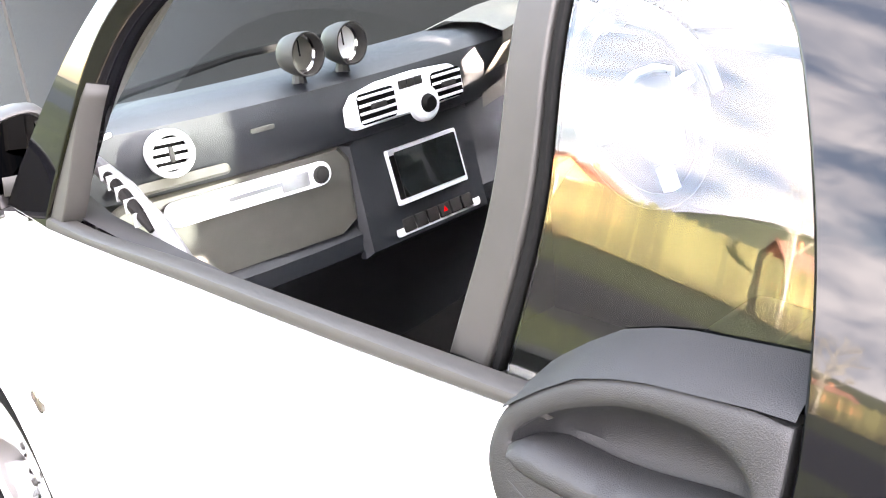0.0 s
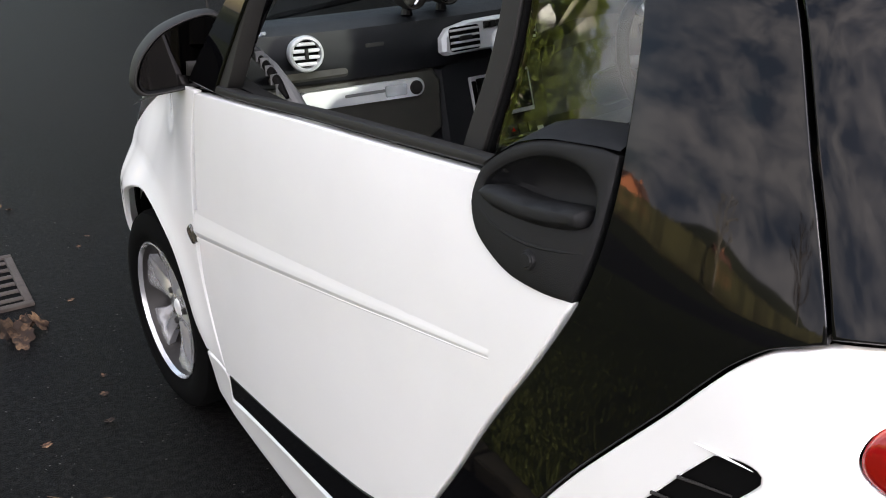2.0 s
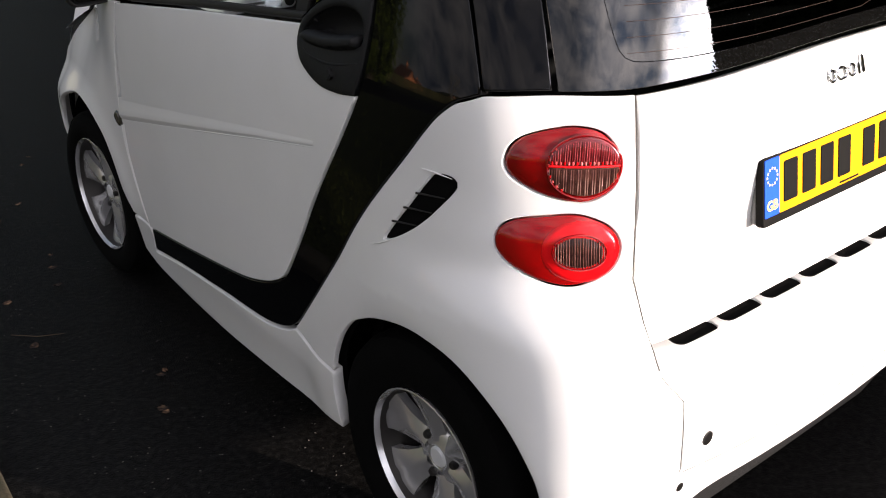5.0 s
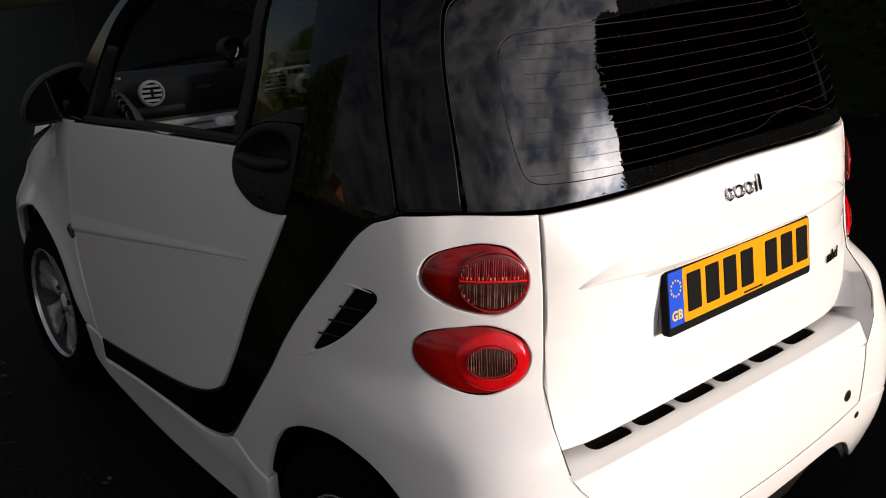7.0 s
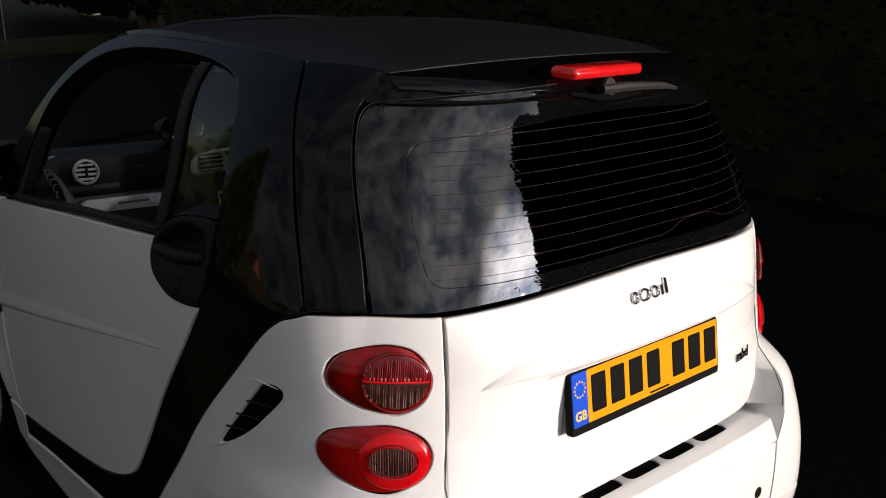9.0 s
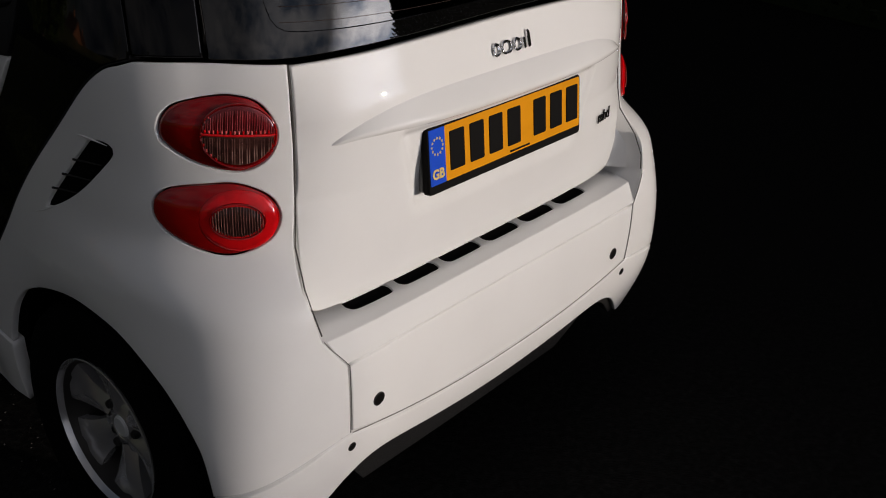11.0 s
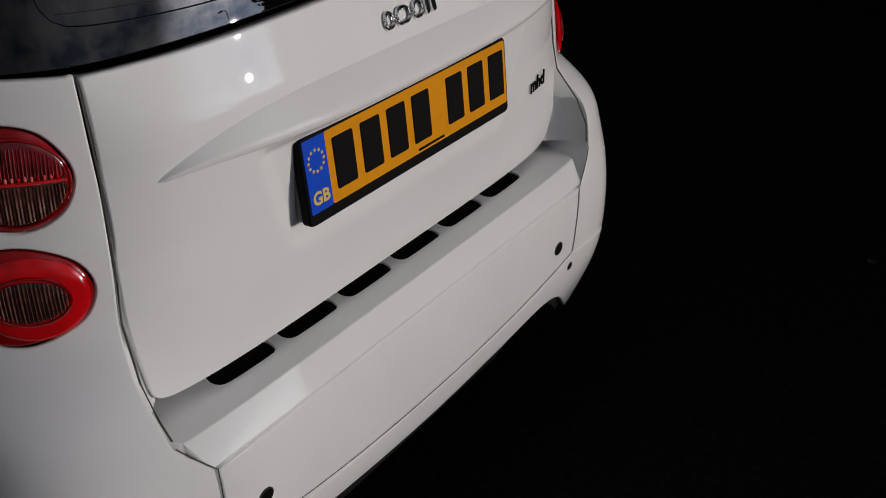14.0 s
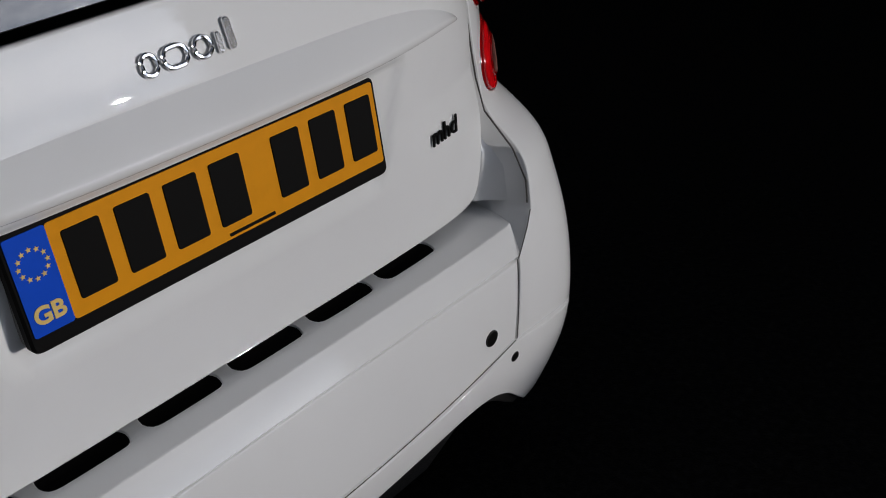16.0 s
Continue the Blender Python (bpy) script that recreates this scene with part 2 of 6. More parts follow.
def tube(bm, pts, radius, seg=8, cap=True):
    """A round rod along points; radius may be a list."""
    pts = [Vector(p) for p in pts]
    rad = radius if isinstance(radius, (list, tuple)) else [radius] * len(pts)
    rings = []
    for k, p in enumerate(pts):
        d = (pts[min(k + 1, len(pts) - 1)] - pts[max(k - 1, 0)]).normalized()
        a = d.cross(Vector((0, 0, 1)) if abs(d.z) < 0.9 else Vector((1, 0, 0))).normalized()
        b = d.cross(a)
        rings.append([bm.verts.new(p + (a * math.cos(t) + b * math.sin(t)) * rad[k]) for t in (2 * math.pi * i / seg for i in range(seg))])
    for r0, r1 in zip(rings, rings[1:]):
        for i in range(seg):
            bm.faces.new((r0[i], r1[i], r1[(i + 1) % seg], r0[(i + 1) % seg]))
    if cap:
        bm.faces.new(rings[0])
        bm.faces.new(rings[-1][::-1])
    return bm


def lathe(bm, profile, m, seg=48):
    """A turned shape: profile of (radius, along) round the z axis of m."""
    rings = []
    for r, h in profile:
        rings.append([bm.verts.new(m @ Vector((r * math.cos(t), r * math.sin(t), h))) for t in (2 * math.pi * i / seg for i in range(seg))])
    for r0, r1 in zip(rings, rings[1:]):
        for i in range(seg):
            bm.faces.new((r0[i], r0[(i + 1) % seg], r1[(i + 1) % seg], r1[i]))
    return bm


def prism(bm, outline, m, depth, bevel=0.0):
    """A flat plate with the outline (x, y) in m's plane, of that depth along +z, its front edge rounded."""
    n = len(outline)
    c = Vector((sum(p[0] for p in outline) / n, sum(p[1] for p in outline) / n, 0))
    rings = []
    for h, k in ((0, 0), (depth - bevel, 0), (depth, bevel)):
        ring = []
        for p in outline:
            v = Vector((p[0], p[1], 0))
            d = c - v
            ring.append(bm.verts.new(m @ (v + (d.normalized() * k if d.length else d) + Vector((0, 0, h)))))
        rings.append(ring)
    for r0, r1 in zip(rings, rings[1:]):
        for i in range(n):
            bm.faces.new((r0[i], r0[(i + 1) % n], r1[(i + 1) % n], r1[i]))
    bm.faces.new(rings[-1])
    bm.faces.new(rings[0][::-1])
    return bm


def rounded(w, h, r, seg=5):
    """A rounded rectangle's outline about the origin."""
    out = []
    for cx, cy, a0 in ((w / 2 - r, h / 2 - r, 0), (-w / 2 + r, h / 2 - r, 90), (-w / 2 + r, -h / 2 + r, 180), (w / 2 - r, -h / 2 + r, 270)):
        for k in range(seg + 1):
            a = radians(a0 + 90 * k / seg)
            out.append((cx + r * math.cos(a), cy + r * math.sin(a)))
    return out


def glide(pts, soft=0.0):
    """A smooth function through (place, value) pairs; soft rounds it over that length."""
    xs, vs = np.array([p[0] for p in pts], float), np.array([p[1] for p in pts], float)
    slope = np.gradient(vs, xs)

    def f(x):
        x = np.asarray(x, float)
        c = np.clip(x, xs[0], xs[-1])
        i = np.clip(np.searchsorted(xs, c) - 1, 0, len(xs) - 2)
        h = xs[i + 1] - xs[i]
        t = (c - xs[i]) / h
        out = (2 * t**3 - 3 * t**2 + 1) * vs[i] + (t**3 - 2 * t**2 + t) * h * slope[i] + (3 * t**2 - 2 * t**3) * vs[i + 1] + (t**3 - t**2) * h * slope[i + 1]
        return out + (x - c) * np.where(x < c, slope[0], slope[-1])
    if not soft:
        return lambda x: f(np.clip(x, xs[0], xs[-1]))
    k = np.linspace(-3, 3, 121)
    w = np.exp(-k * k / 2)
    w /= w.sum()
    tx = np.linspace(xs[0], xs[-1], 1200)
    tv = (f(tx[:, None] + soft * k[None]) * w[None]).sum(1)
    ts = np.gradient(tv, tx)
    d = tx[1] - tx[0]

    def g(x):
        c = np.clip(np.asarray(x, float), tx[0], tx[-1])
        i = np.clip(((c - tx[0]) / d).astype(int), 0, len(tx) - 2)
        t = (c - tx[i]) / d
        return (2 * t**3 - 3 * t**2 + 1) * tv[i] + (t**3 - 2 * t**2 + t) * d * ts[i] + (3 * t**2 - 2 * t**3) * tv[i + 1] + (t**3 - t**2) * d * ts[i + 1]
    return g


# ---- the car's skin: x to its right, y ahead, rear axle at y = 0 ----
SQUARE, MID = 3.8, 0.5
half_width = glide([(.12, .735), (.25, .766), (.35, .778), (.5, .785), (.65, .787), (.8, .785), (.95, .779), (1.07, .766), (1.13, .752), (1.22, .732), (1.32, .697), (1.42, .640), (1.48, .588), (1.53, .52)], .045)
tail = glide([(.12, -.385), (.25, -.424), (.33, -.442), (.45, -.448), (.55, -.444), (.65, -.428), (.70, -.419), (.75, -.394), (.80, -.383), (.88, -.376), (1.0, -.368), (1.1, -.36), (1.14, -.348), (1.3, -.285), (1.42, -.222), (1.48, -.18), (1.53, -.14)], .020)
taper = glide([(.3, 1.0), (.6, .998), (1.0, .975), (1.4, .94), (1.6, .922), (1.85, .922), (2.0, .912), (2.1, .888), (2.18, .835), (2.23, .6), (2.25, 0)], .02)
corner = glide([(.12, 11.0), (.3, 12.5), (.42, 11.5), (.55, 9.5), (.64, 8.0), (.70, 7.0), (.76, 4.7), (.85, 4.15), (1.0, 3.85), (1.53, 3.7)], .02)
_a = np.linspace(0, math.pi / 2, 20001)
_rx, _ry = .775 * np.sin(_a)**(2 / SQUARE), -.87 * np.cos(_a)**(2 / SQUARE)
_arc = np.concatenate([[0], np.cumsum(np.hypot(np.diff(_rx), np.diff(_ry)))])
SIDE = _arc[-1]


def skin(s, z):
    """The body at s metres round from the middle of the tail (to the left flank, then ahead) and the height z."""
    s, z = np.asarray(s, float), np.asarray(z, float)
    a = np.abs(s)
    t, n = np.interp(a, _arc, _a), corner(z)
    xi, et = np.sin(t)**(2 / SQUARE), np.cos(t)**(2 / SQUARE)
    k = (xi**n + et**n)**(-1 / n)
    yf = MID + np.maximum(a - SIDE, 0)
    x = -half_width(z) * k * xi * np.where(a > SIDE, taper(yf), 1.0)
    # flared arches round both wheels
    y = np.where(a > SIDE, yf, MID - (MID - tail(z)) * k * et)
    for cy, amp in ((0.0, 0.010), (1.86, 0.013)):
        d = np.hypot(y - cy, z - 0.285)
        low = np.clip((z - .29) / .12, 0, 1) if cy > 1 else 1.0
        x = x * (1 + amp * low * np.exp(-((d - 0.36) / 0.06)**2) * (np.abs(x) > 0.6))
    # a soft crease over the rear arch, and the hollow sill
    g = np.clip(1 - np.abs(z - .681 + .11 * y) / .075, 0, 1) * np.clip((y + .27) / .14, 0, 1) * np.clip((.25 - y) / .14, 0, 1)
    x = x * (1 + .0055 * g * (np.abs(x) > .6))
    g = np.sin(math.pi * np.clip((.345 - z) / .15, 0, 1)) * np.clip((y - .30) / .12, 0, 1) * np.clip((1.50 - y) / .18, 0, 1)
    x = x * (1 - .006 * g)
    # the bonnet's flanks draw in above the front arch
    a, b = np.clip((z - .66) / .26, 0, 1), np.clip((y - 1.42) / .46, 0, 1)
    x = x * (1 - .100 * a * a * (3 - 2 * a) * b * b * (3 - 2 * b))
    a, b = np.clip((z - .59) / .12, 0, 1), np.clip((y - 1.60) / .36, 0, 1)
    x = x * (1 - .068 * a * a * (3 - 2 * a) * b * b * (3 - 2 * b))
    b = np.clip((y - 1.78) / .40, 0, 1)
    x = x * (1 - .022 * b * b * (3 - 2 * b))
    return np.stack([x * np.where(s < 0, -1, 1), y, z + 0 * s], -1)


def hatch_skin(s, z):
    """The tailgate's face, set in from the bumper."""
    s, z = np.asarray(s, float), np.asarray(z, float)
    y0 = HATCH_Y(z)
    top = np.clip((z - 1.0) / .1, 0, 1.2)
    n = 3.85 - .15 * top + 1.5 * np.clip((.86 - z) / .22, 0, 1)
    y = MID - (MID - y0) * (1 - np.minimum(np.abs(s) / (.775 - .018 * top), 0.999)**n)**(1 / n)
    y = y - SWELL(z) * (1 - np.minimum(np.abs(s) / .53, 1)**3)**2
    # its edges lie flush with the quarter panels
    y = y + HATCH_EDGE(z) * np.clip((np.abs(s) - .43) / .10, 0, 1.1)**2
    # the shallow recess that holds the number plate, narrower at its foot
    half = .292 + .30 * (z - .80)
    a, b, c = np.clip((half - np.abs(s)) / .030, 0, 1), np.clip((z - .765) / .035, 0, 1), np.clip((.952 - z) / .012, 0, 1)
    y = y + .009 * a * a * (3 - 2 * a) * b * b * (3 - 2 * b) * c
    return np.stack([-s, y, z + 0 * s], -1)


HATCH_Y = glide([(.60, -.350), (.66, -.366), (.75, -.377), (.88, -.380), (.96, -.380), (1.0, -.3785), (1.02, -.3755), (1.04, -.3705), (1.06, -.3648), (1.1, -.3535), (1.13, -.345)])
HATCH_EDGE = glide([(.60, 0), (.86, 0), (.90, .0005), (.95, .0050), (1.0, .0100), (1.03, .0065), (1.05, .0020), (1.09, -.0058), (1.13, -.009)])
SWELL = glide([(.60, 0), (.84, 0), (.92, .003), (.96, .004), (1.0, .0045), (1.05, .003), (1.1, 0), (1.13, 0)])


def outline(ctrl, step=0.02):
    """A closed outline through control points; (s, z, 1) is a sharp corner."""
    n, out = len(ctrl), []
    pts = [np.array(c[:2], float) for c in ctrl]
    hard = [len(c) > 2 for c in ctrl]
    for i in range(n):
        p0, p1 = pts[i], pts[(i + 1) % n]
        m0 = (p1 - p0) if hard[i] else 0.5 * (p1 - pts[i - 1])
        m1 = (p1 - p0) if hard[(i + 1) % n] else 0.5 * (pts[(i + 2) % n] - p0)
        L = np.linalg.norm(p1 - p0)
        for m in (m0, m1):
            q = np.linalg.norm(m)
            if q > L:
                m *= L / q
        k = max(1, int(math.ceil(L / step)))
        for j in range(k):
            t = j / k
            out.append((2 * t**3 - 3 * t**2 + 1) * p0 + (t**3 - 2 * t**2 + t) * m0 + (3 * t**2 - 2 * t**3) * p1 + (t**3 - t**2) * m1)
    return np.array(out)


def inside(q, poly):
    x, y = q[:, 0][:, None], q[:, 1][:, None]
    x0, y0 = poly[:, 0][None], poly[:, 1][None]
    x1, y1 = np.roll(poly[:, 0], -1)[None], np.roll(poly[:, 1], -1)[None]
    with np.errstate(divide="ignore", invalid="ignore"):
        hit = ((y0 > y) != (y1 > y)) & (x < (x1 - x0) * (y - y0) / (y1 - y0) + x0)
    return hit.sum(1) % 2 == 1


def distance(q, poly):
    a, b = poly[None], np.roll(poly, -1, 0)[None]
    d, p = b - a, q[:, None]
    t = np.clip(((p - a) * d).sum(-1) / np.maximum((d * d).sum(-1), 1e-12), 0, 1)
    return np.linalg.norm(a + t[..., None] * d - p, axis=-1).min(1)


def shrink(poly, g):
    a = np.roll(poly, 1, 0) - np.roll(poly, -1, 0)
    nrm = np.stack([a[:, 1], -a[:, 0]], -1)
    nrm /= np.maximum(np.linalg.norm(nrm, axis=1, keepdims=True), 1e-9)
    area = 0.5 * np.sum(poly[:, 0] * np.roll(poly[:, 1], -1) - np.roll(poly[:, 0], -1) * poly[:, 1])
    return poly + nrm * g * (1 if area > 0 else -1)


def panel(ctrl, surf=None, off=0.0, thick=0.012, step=0.024, gap=0.0023, holes=(), mirror=False, round_edge=0.003, dome=0.0):
    """A bmesh sheet of the skin inside an outline, its rim turned inwards by thick (a number, or a function of s and z).
    dome: how far the middle of the piece stands proud."""
    surf = surf or skin
    loops = [shrink(outline(ctrl, step), gap)] + [shrink(outline(h, step * 0.8), -gap) for h in holes]
    lo, hi = loops[0].min(0), loops[0].max(0)
    g = np.stack(np.meshgrid(np.arange(lo[0], hi[0], step), np.arange(lo[1], hi[1], step)), -1).reshape(-1, 2)
    g[:, 0] += (np.round((g[:, 1] - lo[1]) / step) % 2) * step * 0.5
    g = g[inside(g, loops[0])]
    for lp in loops:
        if len(g):
            g = g[distance(g, lp) > 0.45 * step]
    for lp in loops[1:]:
        if len(g):
            g = g[~inside(g, lp)]
    inner = [shrink(lp, q if k == 0 else -q) for q in (round_edge, 2.2 * round_edge) for k, lp in enumerate(loops)]
    verts, edges = [], []
    for lp in loops + inner:
        b = len(verts)
        verts += [Vector((float(p[0]), float(p[1]))) for p in lp]
        edges += [(b + i, b + (i + 1) % len(lp)) for i in range(len(lp))]
    verts += [Vector((float(p[0]), float(p[1]))) for p in g]
    v2, _, f2, _, _, _ = delaunay_2d_cdt(verts, edges, [], 0, 1e-7)
    v2 = np.array([tuple(v) for v in v2])
    f2 = np.array([f for f in f2 if len(f) == 3])
    c = v2[f2].mean(1)
    ok = inside(c, loops[0])
    for lp in loops[1:]:
        ok &= ~inside(c, lp)
    f2 = f2[ok]
    h = 1e-4
    p = surf(v2[:, 0], v2[:, 1])
    nv = np.cross(surf(v2[:, 0], v2[:, 1] + h) - p, surf(v2[:, 0] + h, v2[:, 1]) - p)
    nv /= np.maximum(np.linalg.norm(nv, axis=1, keepdims=True), 1e-15)
    rim = np.minimum.reduce([distance(v2, lp) for lp in loops])
    lift = off - round_edge * 0.6 * np.clip(1 - rim / max(round_edge, 1e-6), 0, 1)**2
    if dome:
        lift = lift + dome * (1 - np.exp(-rim / (rim.max() * 0.35)))
    q = p + nv * np.asarray(lift)[:, None] if np.ndim(lift) else p + nv * lift
    sx = -1 if mirror else 1
    bm = bmesh.new()
    bv = {}
    layer = None if dome else bm.verts.layers.float_vector.new("skin_normal")
    for i in np.unique(f2):
        v = bv[int(i)] = bm.verts.new((sx * q[i, 0], q[i, 1], q[i, 2]))
        if layer and rim[i] > 0.8 * round_edge:
            v[layer] = (sx * nv[i, 0], nv[i, 1], nv[i, 2])
    for a, b, d in f2:
        t = [bv[int(a)], bv[int(d)], bv[int(b)]]
        if mirror:
            t.reverse()
        try:
            bm.faces.new(t)
        except ValueError:
            pass
    if thick:
        back = {}
        rimedges = [e for e in bm.edges if len(e.link_faces) == 1]
        index = {v: i for i, v in bv.items()}
        for e in rimedges:
            for v in e.verts:
                if v not in back:
                    i = index[v]
                    d = thick(v2[i, 0], v2[i, 1]) if callable(thick) else thick
                    w = q[i] - nv[i] * d
                    back[v] = bm.verts.new((sx * w[0], w[1], w[2]))
        for e in rimedges:
            lp = e.link_faces[0]
            vs = list(lp.verts)
            a, b = e.verts
            if vs[(vs.index(a) + 1) % len(vs)] != b:
                a, b = b, a
            bm.faces.new((b, a, back[a], back[b]))
    return bm


def on_skin(s, z, off=0.0, surf=None):
    """A pose on the skin: x along it, y up it, z out of it."""
    surf = surf or skin
    h = 1e-4
    p = Vector(surf(s, z))
    ds, dz = Vector(surf(s - h, z)) - p, Vector(surf(s, z + h)) - p
    nrm = ds.cross(dz).normalized()
    up = (dz - nrm * dz.dot(nrm)).normalized()
    right = up.cross(nrm)
    m = Matrix((right, up, nrm)).transposed().to_4x4()
    m.translation = p + nrm * off
    return m


# ---- the car's body ----
car = tagged(new("car"), "small white and gloss-black two-door city car parked by the kerb", "car")

DOOR = [(2.352, .70), (2.352, .563), (2.285, .349, 1), (1.783, .434), (1.592, .469), (1.479, .505), (1.415, .541), (1.379, .586), (1.244, .806), (1.154, .947),
        (1.106, 1.038, 1), (1.180, 1.041), (1.245, 1.057), (1.286, 1.075), (1.308, 1.101), (1.306, 1.123), (1.296, 1.141, 1), (1.475, 1.123), (1.773, 1.09), (2.121, 1.044), (2.31, 1.018, 1)]
FRAME = [(2.277, .349, 1), (2.311, .259, 1), (2.014, .317), (1.747, .355), (1.534, .375), (1.438, .399), (1.388, .428), (1.35, .471), (1.177, .701), (1.071, .838),
         (.964, .964), (.901, 1.04), (.863, 1.072), (.834, 1.083), (.808, 1.093, 1), (.832, 1.227), (.867, 1.369), (.93, 1.48), (.965, 1.522, 1), (1.2, 1.528), (1.588, 1.53),
         (1.771, 1.524), (1.89, 1.502), (1.975, 1.455), (2.055, 1.371), (2.168, 1.24), (2.36, 1.03, 1), (2.19, 1.04, 1), (2.09, 1.214), (2.02, 1.344), (1.905, 1.444), (1.787, 1.48),
         (1.607, 1.496), (1.415, 1.496), (1.265, 1.485), (1.163, 1.463), (1.105, 1.42), (1.07, 1.32), (1.066, 1.21), (1.080, 1.12), (1.105, 1.038), (1.154, .947), (1.244, .806),
         (1.379, .586), (1.415, .541), (1.479, .505), (1.592, .469), (1.783, .434)]
QUARTER = [(1.388, .424, 1), (1.35, .471), (1.177, .701), (1.071, .838), (.964, .964), (.901, 1.04), (.863, 1.072), (.834, 1.083), (.808, 1.093, 1), (.686, 1.104), (.551, 1.102, 1),
           (.538, .972), (.5370, .886), (.5385, .84), (.5435, .785), (.546, .725), (.537, .675), (.529, .629, 1), (.486, .564, 1), (.482, .403, 1), (.56, .395), (.628, .380), (.72, .348, 1),
           (.735, .44), (.76, .50), (.783, .538), (.803, .561), (.830, .585), (.860, .605), (.897, .618), (.961, .6245), (1.018, .6155), (1.080, .595), (1.120, .574), (1.156, .548), (1.195, .500), (1.220, .452), (1.238, .405), (1.243, .379, 1)]
BUMPER_LOW = [(.72, .345, 1), (.628, .377), (.56, .392), (.482, .403), (.40, .381), (.30, .365), (.15, .356), (0, .353), (-.15, .356), (-.30, .365), (-.40, .381), (-.482, .403), (-.56, .392), (-.628, .377), (-.72, .345, 1), (-.715, .20), (-.69, .188, 1), (-.575, .186, 1),
              (-.535, .226), (-.49, .272), (-.45, .297), (-.41, .306), (-.36, .304), (-.25, .290), (-.12, .278), (0, .274), (.12, .278), (.25, .290), (.36, .304), (.41, .306), (.45, .297), (.49, .272), (.535, .226), (.575, .186, 1), (.69, .188, 1), (.715, .20)]
SILL = [(2.42, .345, 1), (2.29, .345), (2.31, .252, 1), (2.014, .312), (1.747, .35), (1.534, .37), (1.438, .394), (1.388, .420, 1), (1.245, .376, 1), (1.25, .30), (1.245, .21, 1), (1.576, .20), (1.915, .185), (2.317, .19), (2.42, .22, 1)]
FENDER = [(2.31, 1.022, 1), (2.358, .85), (2.384, .70), (2.376, .563), (2.30, .352, 1), (2.42, .35, 1), (2.475, .42), (2.52, .51), (2.58, .58), (2.67, .63), (2.79, .645), (2.91, .62), (3.0, .56), (3.06, .48), (3.1, .38, 1),
          (3.16, .38, 1), (3.15, .58), (3.08, .72), (2.95, .83), (2.75, .93), (2.52, 1.0)]
CORNER = [(.810, 1.097, 1), (.690, 1.108, 1), (.703, 1.237), (.729, 1.377), (.738, 1.44), (.728, 1.462), (.70, 1.482), (.69, 1.515, 1), (.80, 1.522), (.96, 1.522, 1), (.925, 1.48), (.865, 1.369), (.830, 1.227)]
VENT = [(1.030, .781, 1), (.992, .828), (.960, .867), (.931, .904), (.902, .938, 1), (.882, .943), (.864, .942), (.854, .936), (.854, .927), (.866, .911), (.892, .883), (.914, .860), (.943, .834), (.976, .810), (1.005, .793)]
LAMP_UP = [(.764, .989), (.757, 1.013), (.737, 1.032), (.695, 1.046), (.647, 1.052), (.599, 1.038), (.568, .992), (.582, .948), (.626, .926), (.682, .933), (.731, .952), (.757, .970)]
LAMP_LOW = [(.779, .848), (.772, .870), (.747, .888), (.691, .899), (.635, .902), (.583, .879), (.565, .843), (.583, .806), (.642, .784), (.700, .788), (.749, .807), (.773, .828)]

pane_inset = glide([(1.10, .0505), (1.14, .050), (1.28, .0435), (1.42, .0135), (1.48, 0), (1.53, 0)])


def pane_skin(s, z):
    """The door glass, which stands in from the door's skin at its foot."""
    p = np.array(skin(s, z))
    p[..., 0] += pane_inset(z)
    return p


CORNER_LIFT = glide([(.66, 0), (.69, .0008), (.74, .0085), (.80, .0142), (.86, .0137), (1.0, .0070), (1.12, .0008), (1.16, 0)])


def pillar_skin(s, z):
    """The body's skin, fuller behind the door so that the pillar runs flat and the corner turns late."""
    s, z = np.asarray(s, float), np.asarray(z, float)
    p, h = skin(s, z), 1e-4
    n = np.cross(skin(s, z + h) - p, skin(s + h, z) - p)
    n /= np.maximum(np.linalg.norm(n, axis=-1, keepdims=True), 1e-15)
    u, w = np.clip((z - .88) / .22, 0, 1), np.clip((1.50 - z) / .14, 0, 1)
    s = s - .15 * np.clip(z - 1.108, 0, .33) * np.clip((1.02 - s) / .2, 0, 1)
    a = np.where((s > .66) & (s < 1.16), CORNER_LIFT(np.clip(s, .66, 1.16)), 0) * u * u * (3 - 2 * u) * w * w * (3 - 2 * w)
    return p + n * a[..., None]


